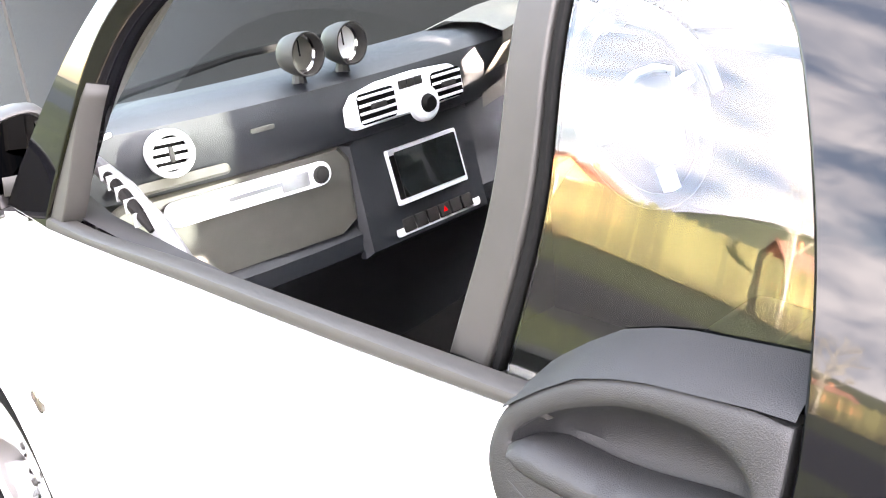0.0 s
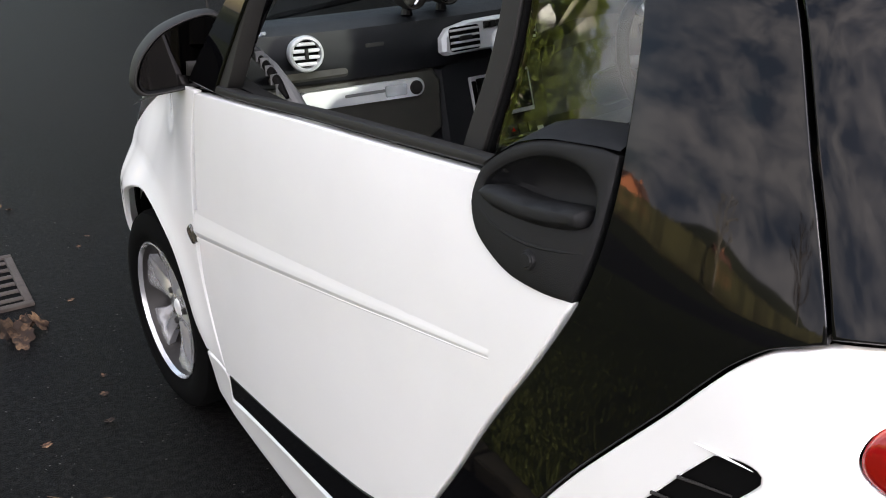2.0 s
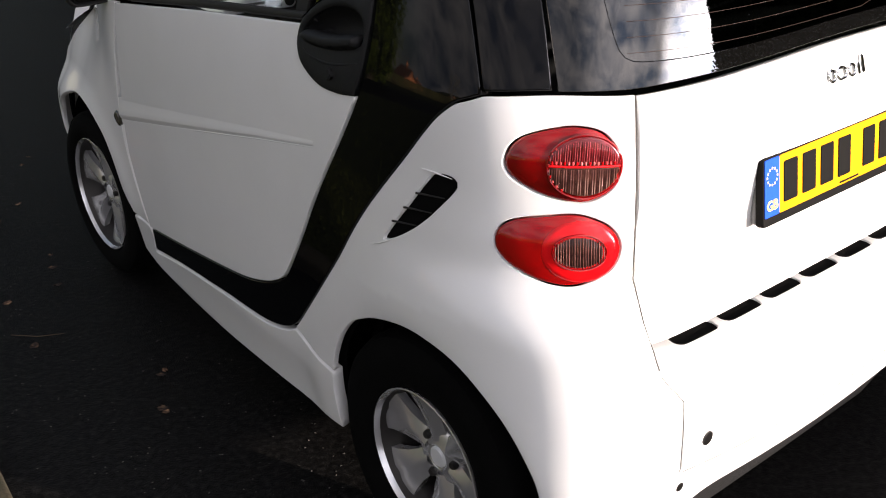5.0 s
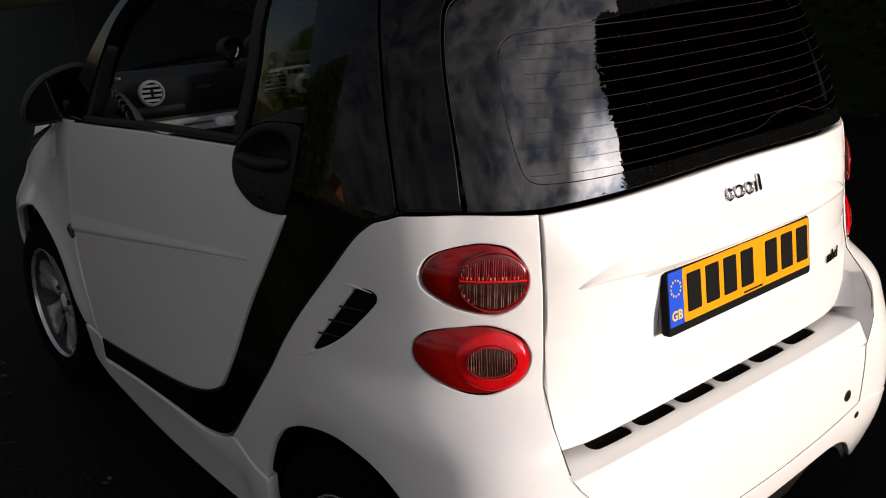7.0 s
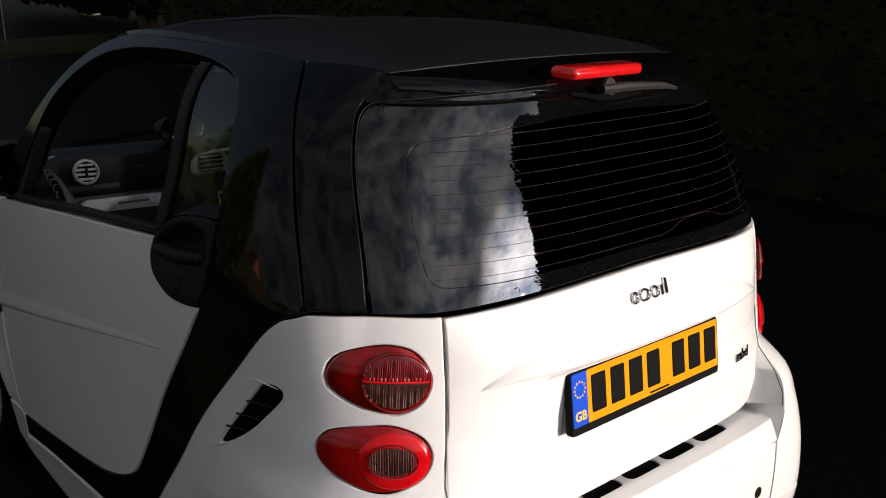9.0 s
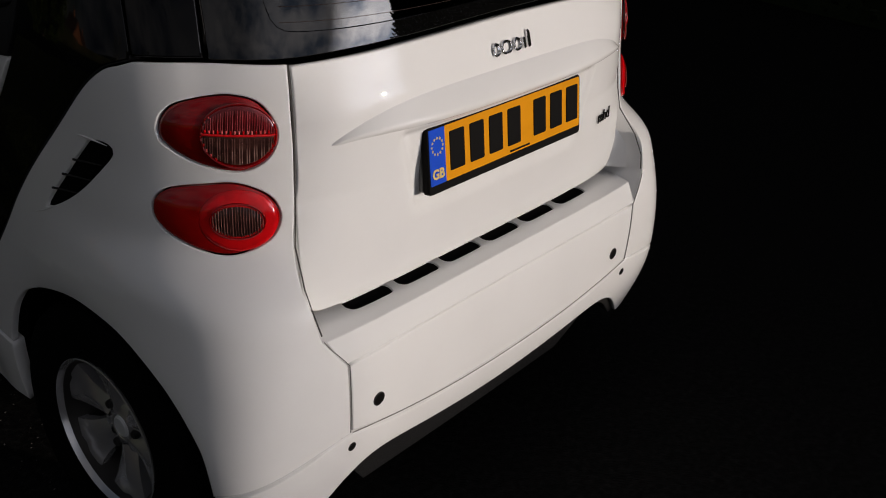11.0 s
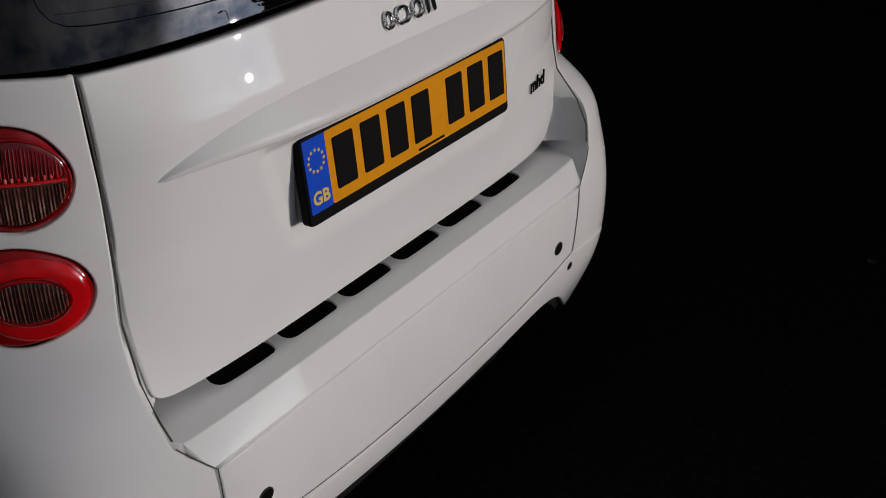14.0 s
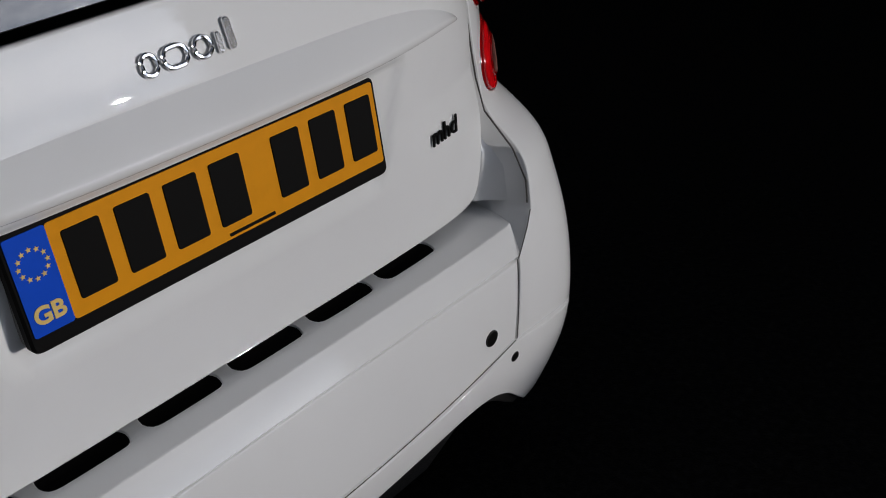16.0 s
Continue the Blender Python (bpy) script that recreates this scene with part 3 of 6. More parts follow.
for side in (1, -1):
    mir = side < 0
    frame_side = part("pillar_frame", panel(FRAME, pillar_skin, mirror=mir, thick=0.05), BLACK, car, "gloss black safety-cell frame round the door")
    part("rear_pillar", panel(CORNER, pillar_skin, mirror=mir, thick=0.04), BLACK, car, "gloss black rear corner panel")
    quarter = part("rear_quarter", panel(QUARTER, pillar_skin, mirror=mir, step=.012, holes=[VENT, LAMP_UP, LAMP_LOW],
                                         thick=lambda s, z: 0.13 if s < 0.56 and z < 0.80 else (0.014 if s > 0.71 and z < 0.67 else (0.05 if z < 0.7 else 0.025))), WHITE, car)
    part("sill", panel(SILL, mirror=mir, thick=0.028, off=0.0012), WHITE, car, "white sill skirt")
    fender = part("front_fender", panel(FENDER, mirror=mir, thick=0.014), WHITE, car)
    door = part("door", panel(DOOR, mirror=mir, thick=0.03, off=0.002), WHITE, car, "white door with its front window wound down")
    # the side moulding, a tapering ridge along the door
    bm = bmesh.new()
    rows = []
    for k in range(41):
        u = k / 40
        s = 2.366 - u * (2.366 - 1.245)
        z = float(np.interp(s, (1.245, 1.467, 1.734, 2.372), (.908, .868, .814, .678)))
        w, h = 0.0105 * (1 - u) + 0.0040, 0.0050 * (1 - u)**0.8 + 0.0013
        ring = []
        for dz, dh in ((-w * 1.5, .0013), (-w * .75, .0026), (-w * .55, .0018), (w * .45, h + .0018), (w * .62, h + .0020), (w * 1.8, h * .55 + .0017), (w * 4.0, .0012)):
            m = on_skin(s, z + dz, dh)
            ring.append(bm.verts.new((side * m.translation.x, m.translation.y, m.translation.z)))
        rows.append(ring)
    for a, b in zip(rows, rows[1:]):
        for i in range(6):
            bm.faces.new((a[i], b[i], b[i + 1], a[i + 1]) if side > 0 else (a[i], a[i + 1], b[i + 1], b[i]))
    part("moulding", bm, WHITE, door)
    part("side_marker", panel([(2.437, .670, 1), (2.407, .690), (2.384, .680, 1), (2.382, .650), (2.392, .640), (2.422, .647)], off=0.004, dome=0.004, mirror=mir, thick=.008), AMBER, fender, "smoked side repeater lamp")
    # belt seal along the door's top
    part("belt_seal", panel([(1.26, 1.147, 1), (1.475, 1.125), (1.773, 1.092), (2.121, 1.046), (2.20, 1.036, 1), (2.19, 1.062, 1), (2.05, 1.075), (1.773, 1.115), (1.475, 1.147), (1.26, 1.166, 1)],
                            off=-0.004, mirror=mir, thick=0.02, dome=0.004), TRIM, door, "satin grey window seal")
    part("mirror_sail", panel([(2.19, 1.038, 1), (2.30, 1.026, 1), (2.082, 1.262, 1), (2.066, 1.262, 1), (2.12, 1.10), (2.14, 1.06, 1)], off=-0.006, mirror=mir, thick=.03), TRIM, door)
    part("window_bar", panel([(1.411, 1.130, 1), (1.362, 1.130, 1), (1.335, 1.294), (1.345, 1.490, 1), (1.394, 1.490, 1), (1.381, 1.294)], surf=pane_skin, off=0.002, mirror=mir, thick=0.03), TRIM, door, "grey upright bar between the window panes")
    part("glass_run", panel([(1.362, 1.132, 1), (1.350, 1.132, 1), (1.323, 1.294), (1.333, 1.488, 1), (1.344, 1.488, 1), (1.335, 1.294)], surf=pane_skin, off=0.0, mirror=mir, thick=0.01, round_edge=.001), RUBBER, door, "black rubber glass run")
    qg = part("quarter_pane", panel([(1.350, 1.13, 1), (1.323, 1.294), (1.333, 1.490, 1), (1.265, 1.487), (1.155, 1.465), (1.098, 1.42), (1.060, 1.32), (1.050, 1.13, 1)], surf=pane_skin, off=-0.004, mirror=mir, thick=0.004, round_edge=.001), GLASS, door, "fixed rear pane of the door")
    qg.visible_shadow = False
    # handle plate with its dish, grip and lock
    HP = [(1.106, 1.037, 1), (1.151, 1.031), (1.211, 1.032), (1.255, 1.045), (1.293, 1.068), (1.309, 1.10), (1.307, 1.125), (1.297, 1.148), (1.272, 1.170), (1.231, 1.194), (1.173, 1.210), (1.094, 1.218), (1.066, 1.215, 1), (1.071, 1.176), (1.086, 1.101)]
    DISH = [(1.284, 1.126), (1.268, 1.146), (1.237, 1.166), (1.195, 1.183), (1.156, 1.189), (1.123, 1.187), (1.101, 1.176), (1.094, 1.158), (1.100, 1.132), (1.135, 1.122), (1.190, 1.114), (1.250, 1.114)]
    plate = part("handle_plate", panel(HP, off=0.006, mirror=mir, thick=0.03, holes=[DISH], step=.014, dome=0.004), PLASTIC, door, "dark grey plastic door handle housing")
    part("handle_dish", panel(DISH, off=0.001, dome=-0.040, mirror=mir, thick=0, gap=-.004, step=.010), PLASTIC, plate, "scooped recess behind the grip")
    part("handle_grip", panel([(1.289, 1.122), (1.278, 1.132), (1.256, 1.136), (1.221, 1.136), (1.191, 1.138), (1.168, 1.141), (1.146, 1.1445), (1.122, 1.148), (1.104, 1.147), (1.102, 1.134), (1.109, 1.122), (1.127, 1.116), (1.159, 1.1095), (1.193, 1.1055), (1.23, 1.104), (1.263, 1.105), (1.283, 1.112)], off=0.012, dome=0.009, mirror=mir, thick=0.035, step=.007, round_edge=.008), PLASTIC, plate, "grey door pull")
    bm = tube(bmesh.new(), [(side * p.x, p.y, p.z) for p in (on_skin(a, z, .0082).translation for a, z in ((1.284, 1.098), (1.262, 1.089), (1.241, 1.085), (1.213, 1.083), (1.185, 1.083), (1.158, 1.087), (1.130, 1.092), (1.100, 1.099)))], [.0008, .0020, .0028, .0030, .0030, .0028, .0020, .0008], 8)
    part("housing_ridge", bm, PLASTIC, plate)
    # the housing's flat top reaches in to the pane's foot
    bm = bmesh.new()
    rows = []
    for a, z in ((1.297, 1.150), (1.285, 1.160), (1.262, 1.177), (1.231, 1.196), (1.200, 1.206), (1.173, 1.212), (1.130, 1.217), (1.094, 1.221), (1.066, 1.222)):
        p, q, o = on_skin(a, z - .003, .0075).translation, on_skin(a, z + .004, -.004).translation, pane_skin(np.float64(a), np.float64(z + .012))
        rows.append([bm.verts.new((side * v[0], v[1], v[2])) for v in (p, q, o)])
    for p, q in zip(rows, rows[1:]):
        for k in (0, 1):
            bm.faces.new((p[k], p[k + 1], q[k + 1], q[k]))
    bmesh.ops.recalc_face_normals(bm, faces=bm.faces)
    part("housing_top", bm, PLASTIC, plate)
    m = on_skin(1.181, 1.066, 0.010)
    bm = lathe(bmesh.new(), [(.0001, .006), (.008, .006), (.0095, .004), (.011, .004), (.0125, .001), (.0125, -.004)], m, 24)
    if mir:
        bmesh.ops.transform(bm, matrix=Matrix.Scale(-1, 4, (1, 0, 0)), verts=bm.verts)
        bmesh.ops.reverse_faces(bm, faces=bm.faces)
    part("lock", bm, PLASTIC, plate, "round key lock")
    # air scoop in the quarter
    # Near-black sheet just under the skin paints the intake's deep shade.
    scoop = part("air_scoop", panel(VENT, pillar_skin, off=-0.007, mirror=mir, thick=0, gap=-.003), LINER_SHADE, quarter, "black air intake with thin fins, shade of its hollow painted on")
    for s0, z0, s1, z1 in ((.941, .897, .880, .900), (.971, .862, .909, .866), (1.002, .826, .945, .832)):
        a, c, b = on_skin(s0, z0, .0016, pillar_skin).translation, on_skin(s0 * .6 + s1 * .4, z0 * .6 + z1 * .4, -.002, pillar_skin).translation, on_skin(s1, z1, -.004, pillar_skin).translation
        bm = tube(bmesh.new(), [(side * p.x, p.y, p.z) for p in (a, c, b)], [.0022, .0018, .0012], 6)
        part("fin", bm, TRIM, scoop)
    bm = tube(bmesh.new(), [(side * p.x, p.y, p.z) for p in (on_skin(.925 - .013 * k, .9465 - .0002 * k * k, .0012, pillar_skin).translation for k in range(6))], [.0004, .0014, .0016, .0014, .001, .0004], 6)
    part("scoop_lip", bm, WHITE, quarter)
    bm = tube(bmesh.new(), [(side * p.x, p.y, p.z) for p in (on_skin(1.075 - .017 * k, .757 + .0052 * k + .0006 * k * k, .0006, pillar_skin).translation for k in range(6))], [.0004, .0014, .0018, .0016, .0012, .0004], 6)
    part("scoop_lip", bm, WHITE, quarter)
    # tail lamps: red egg-shaped bowls; the upper holds a wide two-part lens, the lower a ring round a small ribbed lens
    def on_lamp(s, z, off):
        p = on_skin(s, z, off).translation
        return side * p.x, p.y, p.z

    def oval(cs, cz, a, b, n=32, start=0.0, turn=2 * math.pi):
        return [(cs + a * math.cos(start + turn * k / n), cz + b * math.sin(start + turn * k / n)) for k in range(n if turn > 6 else n + 1)]

    upper = part("upper_tail_lamp", panel(LAMP_UP, off=0.001, dome=0.009, mirror=mir, thick=0.03, step=.010, gap=.0004), RED, car, "glossy red egg-shaped tail lamp")
    cs, cz, a, b = .631, .9875, .0595, .0515
    lens = part("lens", panel(oval(cs, cz, a, b), off=0.0096, dome=0.0035, mirror=mir, thick=0.008, step=.009, round_edge=.002), CLEAR, upper, "clear ribbed lower half of the lens")
    for k in range(30):
        u = -.94 + 1.88 * k / 29
        h = b * math.sqrt(1 - u * u) * .93
        part("rib", tube(bmesh.new(), [on_lamp(cs + u * a, cz - .003 - (h - .004) * v, .0118 + .0012 * (1 - u * u - v * v)) for v in (0, .33, .66, 1)], .0007 + .00025 * (k * 7 % 3), 5), RIB if k * 5 % 3 else CLEAR, lens)
    part("red_half", panel(oval(cs, cz + .004, a * .985, b * .90, 16, 0, math.pi), off=0.0115, dome=.002, mirror=mir, thick=.004, step=.009, gap=0, round_edge=.0015), ROSE, lens, "rose-tinted upper half of the lens")
    for k in range(30):
        u = -.93 + 1.86 * k / 29
        h = b * math.sqrt(1 - u * u) * .88
        part("rib", tube(bmesh.new(), [on_lamp(cs + u * a, cz + .006 + (h - .006) * v, .0126 + .0011 * (1 - u * u - v * v)) for v in (0, .33, .66, .95)], .0007 + .0002 * (k * 7 % 3), 5), RIB_ROSE if k * 5 % 4 else ROSE, lens)
    part("divider", tube(bmesh.new(), [on_lamp(cs + v * a * .97, cz + .0015, .0122 + .0015 * (1 - v * v)) for v in (-1, -.75, -.5, -.25, 0, .25, .5, .75, 1)], .0022, 8), RED_LIT, lens, "bright red bar across the lens")
    for k in range(16):
        u = -.80 + 1.68 * k / 15
        part("prism", lathe(bmesh.new(), [(.0001, .0034), (.0016, .0024), (.0020, 0), (.0016, -.0024), (.0001, -.0034)], Matrix.Translation(on_lamp(cs + u * a, cz + .0070, .0130 + .0012 * (1 - u * u))), 8), BEAD if k % 3 else RED_LIT, lens, "bright faceted bead")
    for k in range(9):
        t = radians(-52 + 11 * k)
        part("prism", lathe(bmesh.new(), [(.0001, .0028), (.0018, .0018), (.0023, 0), (.0018, -.0018), (.0001, -.0028)], Matrix.Translation(on_lamp(cs + a * .97 * math.cos(t), cz + b * .96 * math.sin(t), .0104)), 8), BEAD if k * 7 % 3 else RED_LIT, lens, "bright faceted bead")
    part("lens_rim", tube(bmesh.new(), [on_lamp(s, z, .0096) for s, z in oval(cs, cz, a * 1.02, b * 1.03, 40) + [(cs + a * 1.02, cz)]], .0022, 8), RED, lens)
    low_lamp = part("lower_tail_lamp", panel(LAMP_LOW, off=0.001, dome=0.008, mirror=mir, thick=0.03, step=.010, gap=.0004), RED, car, "glossy red egg-shaped tail lamp with a bright ring")
    cs, cz = .6355, .8405
    part("lamp_ring", panel(oval(cs, cz, .0685, .0555), off=0.0070, dome=0.0055, mirror=mir, thick=0.01, step=.009, round_edge=.004), RED_LIT, low_lamp, "bright red reflector ring")
    part("ring_edge", tube(bmesh.new(), [on_lamp(s, z, .0115) for s, z in oval(cs, cz, .0435, .0310, 40) + [(cs + .0435, cz)]], .0020, 8), RED, low_lamp)
    lens = part("lens", panel(oval(cs, cz, .0425, .0300), off=0.0115, dome=0.003, mirror=mir, thick=0.008, step=.009), CLEAR, low_lamp, "small clear ribbed lens")
    for k in range(19):
        u = -.92 + 1.84 * k / 18
        h = .0300 * math.sqrt(1 - u * u) * .9
        part("rib", tube(bmesh.new(), [on_lamp(cs + u * .0425, cz + h * v, .0136 + .001 * (1 - u * u - v * v)) for v in (-1, -.5, 0, .5, 1)], .0008 + .0003 * (k * 7 % 3), 5), RIB if abs(u - .05) > .3 or k % 2 else CLEAR, lens)

# near-black inner shell that paints shade behind the panels' gaps; wheel wells left open
SHELL = [(.60, .40, 1), (.60, 1.06, 1), (.8, 1.06), (1.0, 1.06), (1.3, 1.10), (2.1, 1.03), (2.5, .98), (3.0, .88), (3.12, .6), (3.1, .42, 1), (3.06, .50), (3.0, .58), (2.91, .64), (2.79, .665), (2.67, .65), (2.56, .59), (2.46, .45), (2.42, .22, 1),
         (1.255, .22, 1), (1.235, .411), (1.2, .489), (1.14, .567), (1.083, .615), (1.021, .64), (.939, .65), (.87, .635), (.815, .59), (.76, .52), (.73, .42), (.70, .38, 1)]
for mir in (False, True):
    part("inner_shell", panel(SHELL, off=-0.035, mirror=mir, thick=0, gap=0, step=.05), LINER_SHADE, car)
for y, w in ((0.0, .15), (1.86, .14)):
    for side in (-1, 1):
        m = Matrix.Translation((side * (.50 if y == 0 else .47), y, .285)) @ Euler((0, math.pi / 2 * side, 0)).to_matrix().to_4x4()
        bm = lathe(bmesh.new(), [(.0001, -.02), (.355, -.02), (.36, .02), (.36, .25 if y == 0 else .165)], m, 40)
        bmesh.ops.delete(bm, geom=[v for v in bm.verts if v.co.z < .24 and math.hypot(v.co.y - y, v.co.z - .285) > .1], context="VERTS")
        part("wheel_well", bm, LINER_SHADE, car)

# ---- tail: bumper, deck, tailgate, lamps ----
BUMPER = [(.482, .408, 1), (.486, .562, 1), (.25, .566), (0, .567), (-.25, .566), (-.486, .562, 1), (-.482, .408, 1), (-.40, .386), (-.30, .370), (-.15, .361), (0, .358), (.15, .361), (.30, .370), (.40, .386)]
bumper = part("bumper", panel(BUMPER, thick=0.02, round_edge=.003), WHITE, car, "white rear bumper cover with parking sensors")
lower = part("bumper_skirt", panel(BUMPER_LOW, thick=0.03, round_edge=.003, off=.001), WHITE, car, "white lower bumper skirt")
part("diffuser", panel([(.47, .31, 1), (0, .315), (-.47, .31, 1), (-.42, .20), (-.38, .135, 1), (0, .13), (.38, .135, 1), (.42, .20)], off=-0.035, thick=.05), PLASTIC, car, "dark grey plastic diffuser under the bumper")
part("skirt_trim", panel([(-.585, .178, 1), (-.545, .222), (-.50, .268), (-.455, .301), (-.41, .311), (-.25, .296), (0, .281), (.25, .296), (.41, .311), (.455, .301), (.50, .268), (.545, .222), (.585, .178, 1), (.56, .178, 1), (.52, .214), (.48, .252), (.44, .279), (.40, .289), (.25, .273), (0, .258), (-.25, .273), (-.40, .289), (-.44, .279), (-.48, .252), (-.52, .214), (-.56, .178, 1)], off=-0.010, thick=.03, step=.012), TRIM, car, "satin black edging under the bumper skirt")


def deck_skin(s, z):
    """The sloping deck between bumper top and tailgate foot; z runs from 0 at the bumper to 1 at the tailgate."""
    s, v = np.asarray(s, float), np.asarray(z, float) * 10
    a, b = skin(s, .565 + 0 * v), hatch_skin(s * 1.02, .636 + 0 * v)
    b[..., 1] += .022
    b[..., 2] = .612
    c = a * (1 - v)[..., None] + b * v[..., None]
    c[..., 2] = .565 + .042 * np.clip(v / .29, 0, 1)**.94 + .001 * np.clip(v - .29, 0, 1)
    return c


SLOTS = []
for k in range(6):
    x0 = .410 - k * .1385
    SLOTS.append([(x0 + .004, .107, 1), (x0 + .007, .090), (x0 + .001, .077), (x0 - .012, .073), (x0 - .098, .073), (x0 - .106, .079), (x0 - .110, .095), (x0 - .106, .107, 1)])
part("bumper_slope", panel([(.492, .001, 1), (.25, .001), (-.25, .001), (-.492, .001, 1), (-.510, .029, 1), (-.25, .029), (.25, .029), (.510, .029, 1)], surf=deck_skin, thick=.02, step=.011, gap=0, round_edge=.001), WHITE, bumper)
deck = part("rear_deck", panel([(.510, .029, 1), (.25, .029), (-.25, .029), (-.510, .029, 1), (-.522, .050), (-.545, .112, 1), (-.25, .112), (.25, .112), (.545, .112, 1), (.522, .050)], surf=deck_skin, thick=.02, holes=SLOTS, step=.011, gap=0, round_edge=.001), WHITE, car, "white ledge with six dark slots")
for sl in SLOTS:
    # Sheet lies shallow; its near-black colour stands for the slot's shade.
    part("slot", panel(sl, surf=deck_skin, off=-.0035, thick=0, gap=-.002, step=.01), LINER_SHADE, deck, "ventilation slot, its depth painted as a near-black sheet")
TAILGATE = [(.5285, 1.100, 1), (.530, 1.05), (.5335, .972), (.536, .886), (.545, .785), (.541, .725), (.534, .675), (.524, .642), (.502, .627), (.46, .624), (.40, .624), (0, .624), (-.40, .624), (-.46, .624), (-.502, .627), (-.524, .642), (-.534, .675), (-.541, .725), (-.545, .785), (-.536, .886), (-.5335, .972), (-.530, 1.05), (-.5285, 1.100, 1),
            (-.45, 1.104), (-.25, 1.112), (0, 1.116), (.25, 1.112), (.45, 1.104)]
gate = part("tailgate", panel(TAILGATE, surf=hatch_skin, thick=.03, round_edge=.004, step=.012), WHITE, car, "white tailgate panel")
# the ledge over the plate: a leaf-shaped shelf that ends in a thin lip
bm = bmesh.new()
rows = []
for i in range(121):
    s = -.474 + .948 * i / 120
    u = abs(s) / .474
    end = math.sqrt(max(0, 1 - u**6))
    zu = 1.019 - .004 * u**2 - .058 * u**5
    zt = zu + (.977 - .022 * u**6 - zu) * end
    deep = .030 * end * (1 - .60 * u**2.2)
    zb = zt - .009 * end
    row = []
    for k in range(9):
        v = k / 8
        row.append(bm.verts.new(on_skin(s, zu + .004 * (1 - v) + (zt + .004 * end - zu) * v, -.0008 + (deep + .0008) * (.85 * v + .15 * v**2), hatch_skin).translation))
    for z, h in ((zt + .0015 * end, deep * 1.03), (zt - .002 * end, deep * 1.02), (zb + .002 * end, deep * .96), (zb, deep * .88), (zb + .001, deep * .3), (zb + .001, -.003)):
        row.append(bm.verts.new(on_skin(s, z, h, hatch_skin).translation))
    rows.append(row)
for a, b in zip(rows, rows[1:]):
    for k in range(len(a) - 1):
        bm.faces.new((a[k], b[k], b[k + 1], a[k + 1]))
bmesh.ops.recalc_face_normals(bm, faces=bm.faces)
part("plate_ledge", bm, WHITE, gate, "curved white ledge over the number plate", sharp=50)
for side in (1, -1):
    for s, z, r in ((.419, .450, .0135), (.481, .370, .009)):
        m = on_skin(side * s, z, .0)
        rim = part("sensor_rim", lathe(bmesh.new(), [(r * 1.12, -.004), (r * 1.12, .0015), (r * .95, .0022), (r * .9, -.001)], m, 24), TRIM, bumper if r > .01 else lower)
        part("sensor" if r > .01 else "screw_cover", lathe(bmesh.new(), [(r * 1.0, -.002), (r * .97, .0026), (r * .5, .0032), (.0001, .0033)], m, 24), INK, bumper if r > .01 else lower, "small dark round parking sensor")

def seam(path, parent, surf=None, off=-.0007, r=.0009):
    """A thin dark joint between two panels."""
    part("seam", tube(bmesh.new(), [on_skin(a, z, off, surf).translation for a, z in path], r, 6), JOINT, parent, "dark panel joint")


for side in (1, -1):
    bm = bmesh.new()
    rows = []
    for a, b, z in ((.5352, .5385, .85), (.5435, .5435, .785), (.5433, .5465, .755), (.541, .546, .725), (.538, .5415, .70), (.534, .537, .675), (.529, .532, .650), (.518, .529, .630)):
        p, q = hatch_skin(np.float64(side * (a - .006)), np.float64(z)), pillar_skin(np.float64(b), np.float64(z))
        q = (side * q[0], q[1] + .045, z)
        p = (p[0], p[1] + .012, z)
        rows.append([bm.verts.new(p), bm.verts.new(((p[0] + q[0]) / 2, (p[1] + q[1]) / 2 + .004, z)), bm.verts.new(q)])
    for p, q in zip(rows, rows[1:]):
        for k in (0, 1):
            bm.faces.new((p[k], p[k + 1], q[k + 1], q[k]))
    bmesh.ops.recalc_face_normals(bm, faces=bm.faces)
    part("joint_wall", bm, WHITE, car, "white wall of the recess beside the tailgate")
    seam([(side * .484, z) for z in (.407, .44, .49, .53, .563)], bumper)
    seam([(side * .486, .564), (side * .500, .585), (side * .515, .606), (side * .5285, .629)], bumper, off=.0002)
    seam([(side * a, z) for a, z in ((.549, 1.100), (.5415, 1.03), (.5365, .972), (.5360, .886), (.5372, .84), (.5425, .785), (.543, .725), (.537, .675), (.529, .640))], gate, off=-.004, r=.0015)
seam([(.48 - .96 * k / 24, .4055 - .050 * (1 - abs(1 - k / 12)**2.2)) for k in range(25)], lower, off=.0004)

# number plate in its black frame; the characters are plain bars
PL = Matrix.Translation((-.001, -.374, .876)) @ Euler((radians(81), 0, 0)).to_matrix().to_4x4()
plate = part("number_plate", prism(bmesh.new(), rounded(.527, .134, .009), PL, .014, .003), INK, car, "yellow number plate in a black holder")
part("plate_base", prism(bmesh.new(), rounded(.524, .128, .008), PL @ Matrix.Translation((0, 0, -.012)), .010, .002), GREY, plate, "grey backing of the plate holder")
part("plate_face", prism(bmesh.new(), rounded(.468, .111, .004), PL @ Matrix.Translation((.0225, .007, .0135)), .002), YELLOW, plate, "retroreflective yellow face")
part("plate_band", prism(bmesh.new(), rounded(.046, .111, .003), PL @ Matrix.Translation((-.2345, .007, .0135)), .002), BLUE, plate, "blue country band")
for x in (-.176, -.114, -.052, .010, .102, .164, .226):
    part("character_bar", prism(bmesh.new(), rounded(.044, .079, .003), PL @ Matrix.Translation((x, .009, .0150)), .0022, .0004), INK, plate)
part("maker_bar", prism(bmesh.new(), rounded(.07, .004, .001), PL @ Matrix.Translation((.03, -.043, .0152)), .0012), INK, plate)
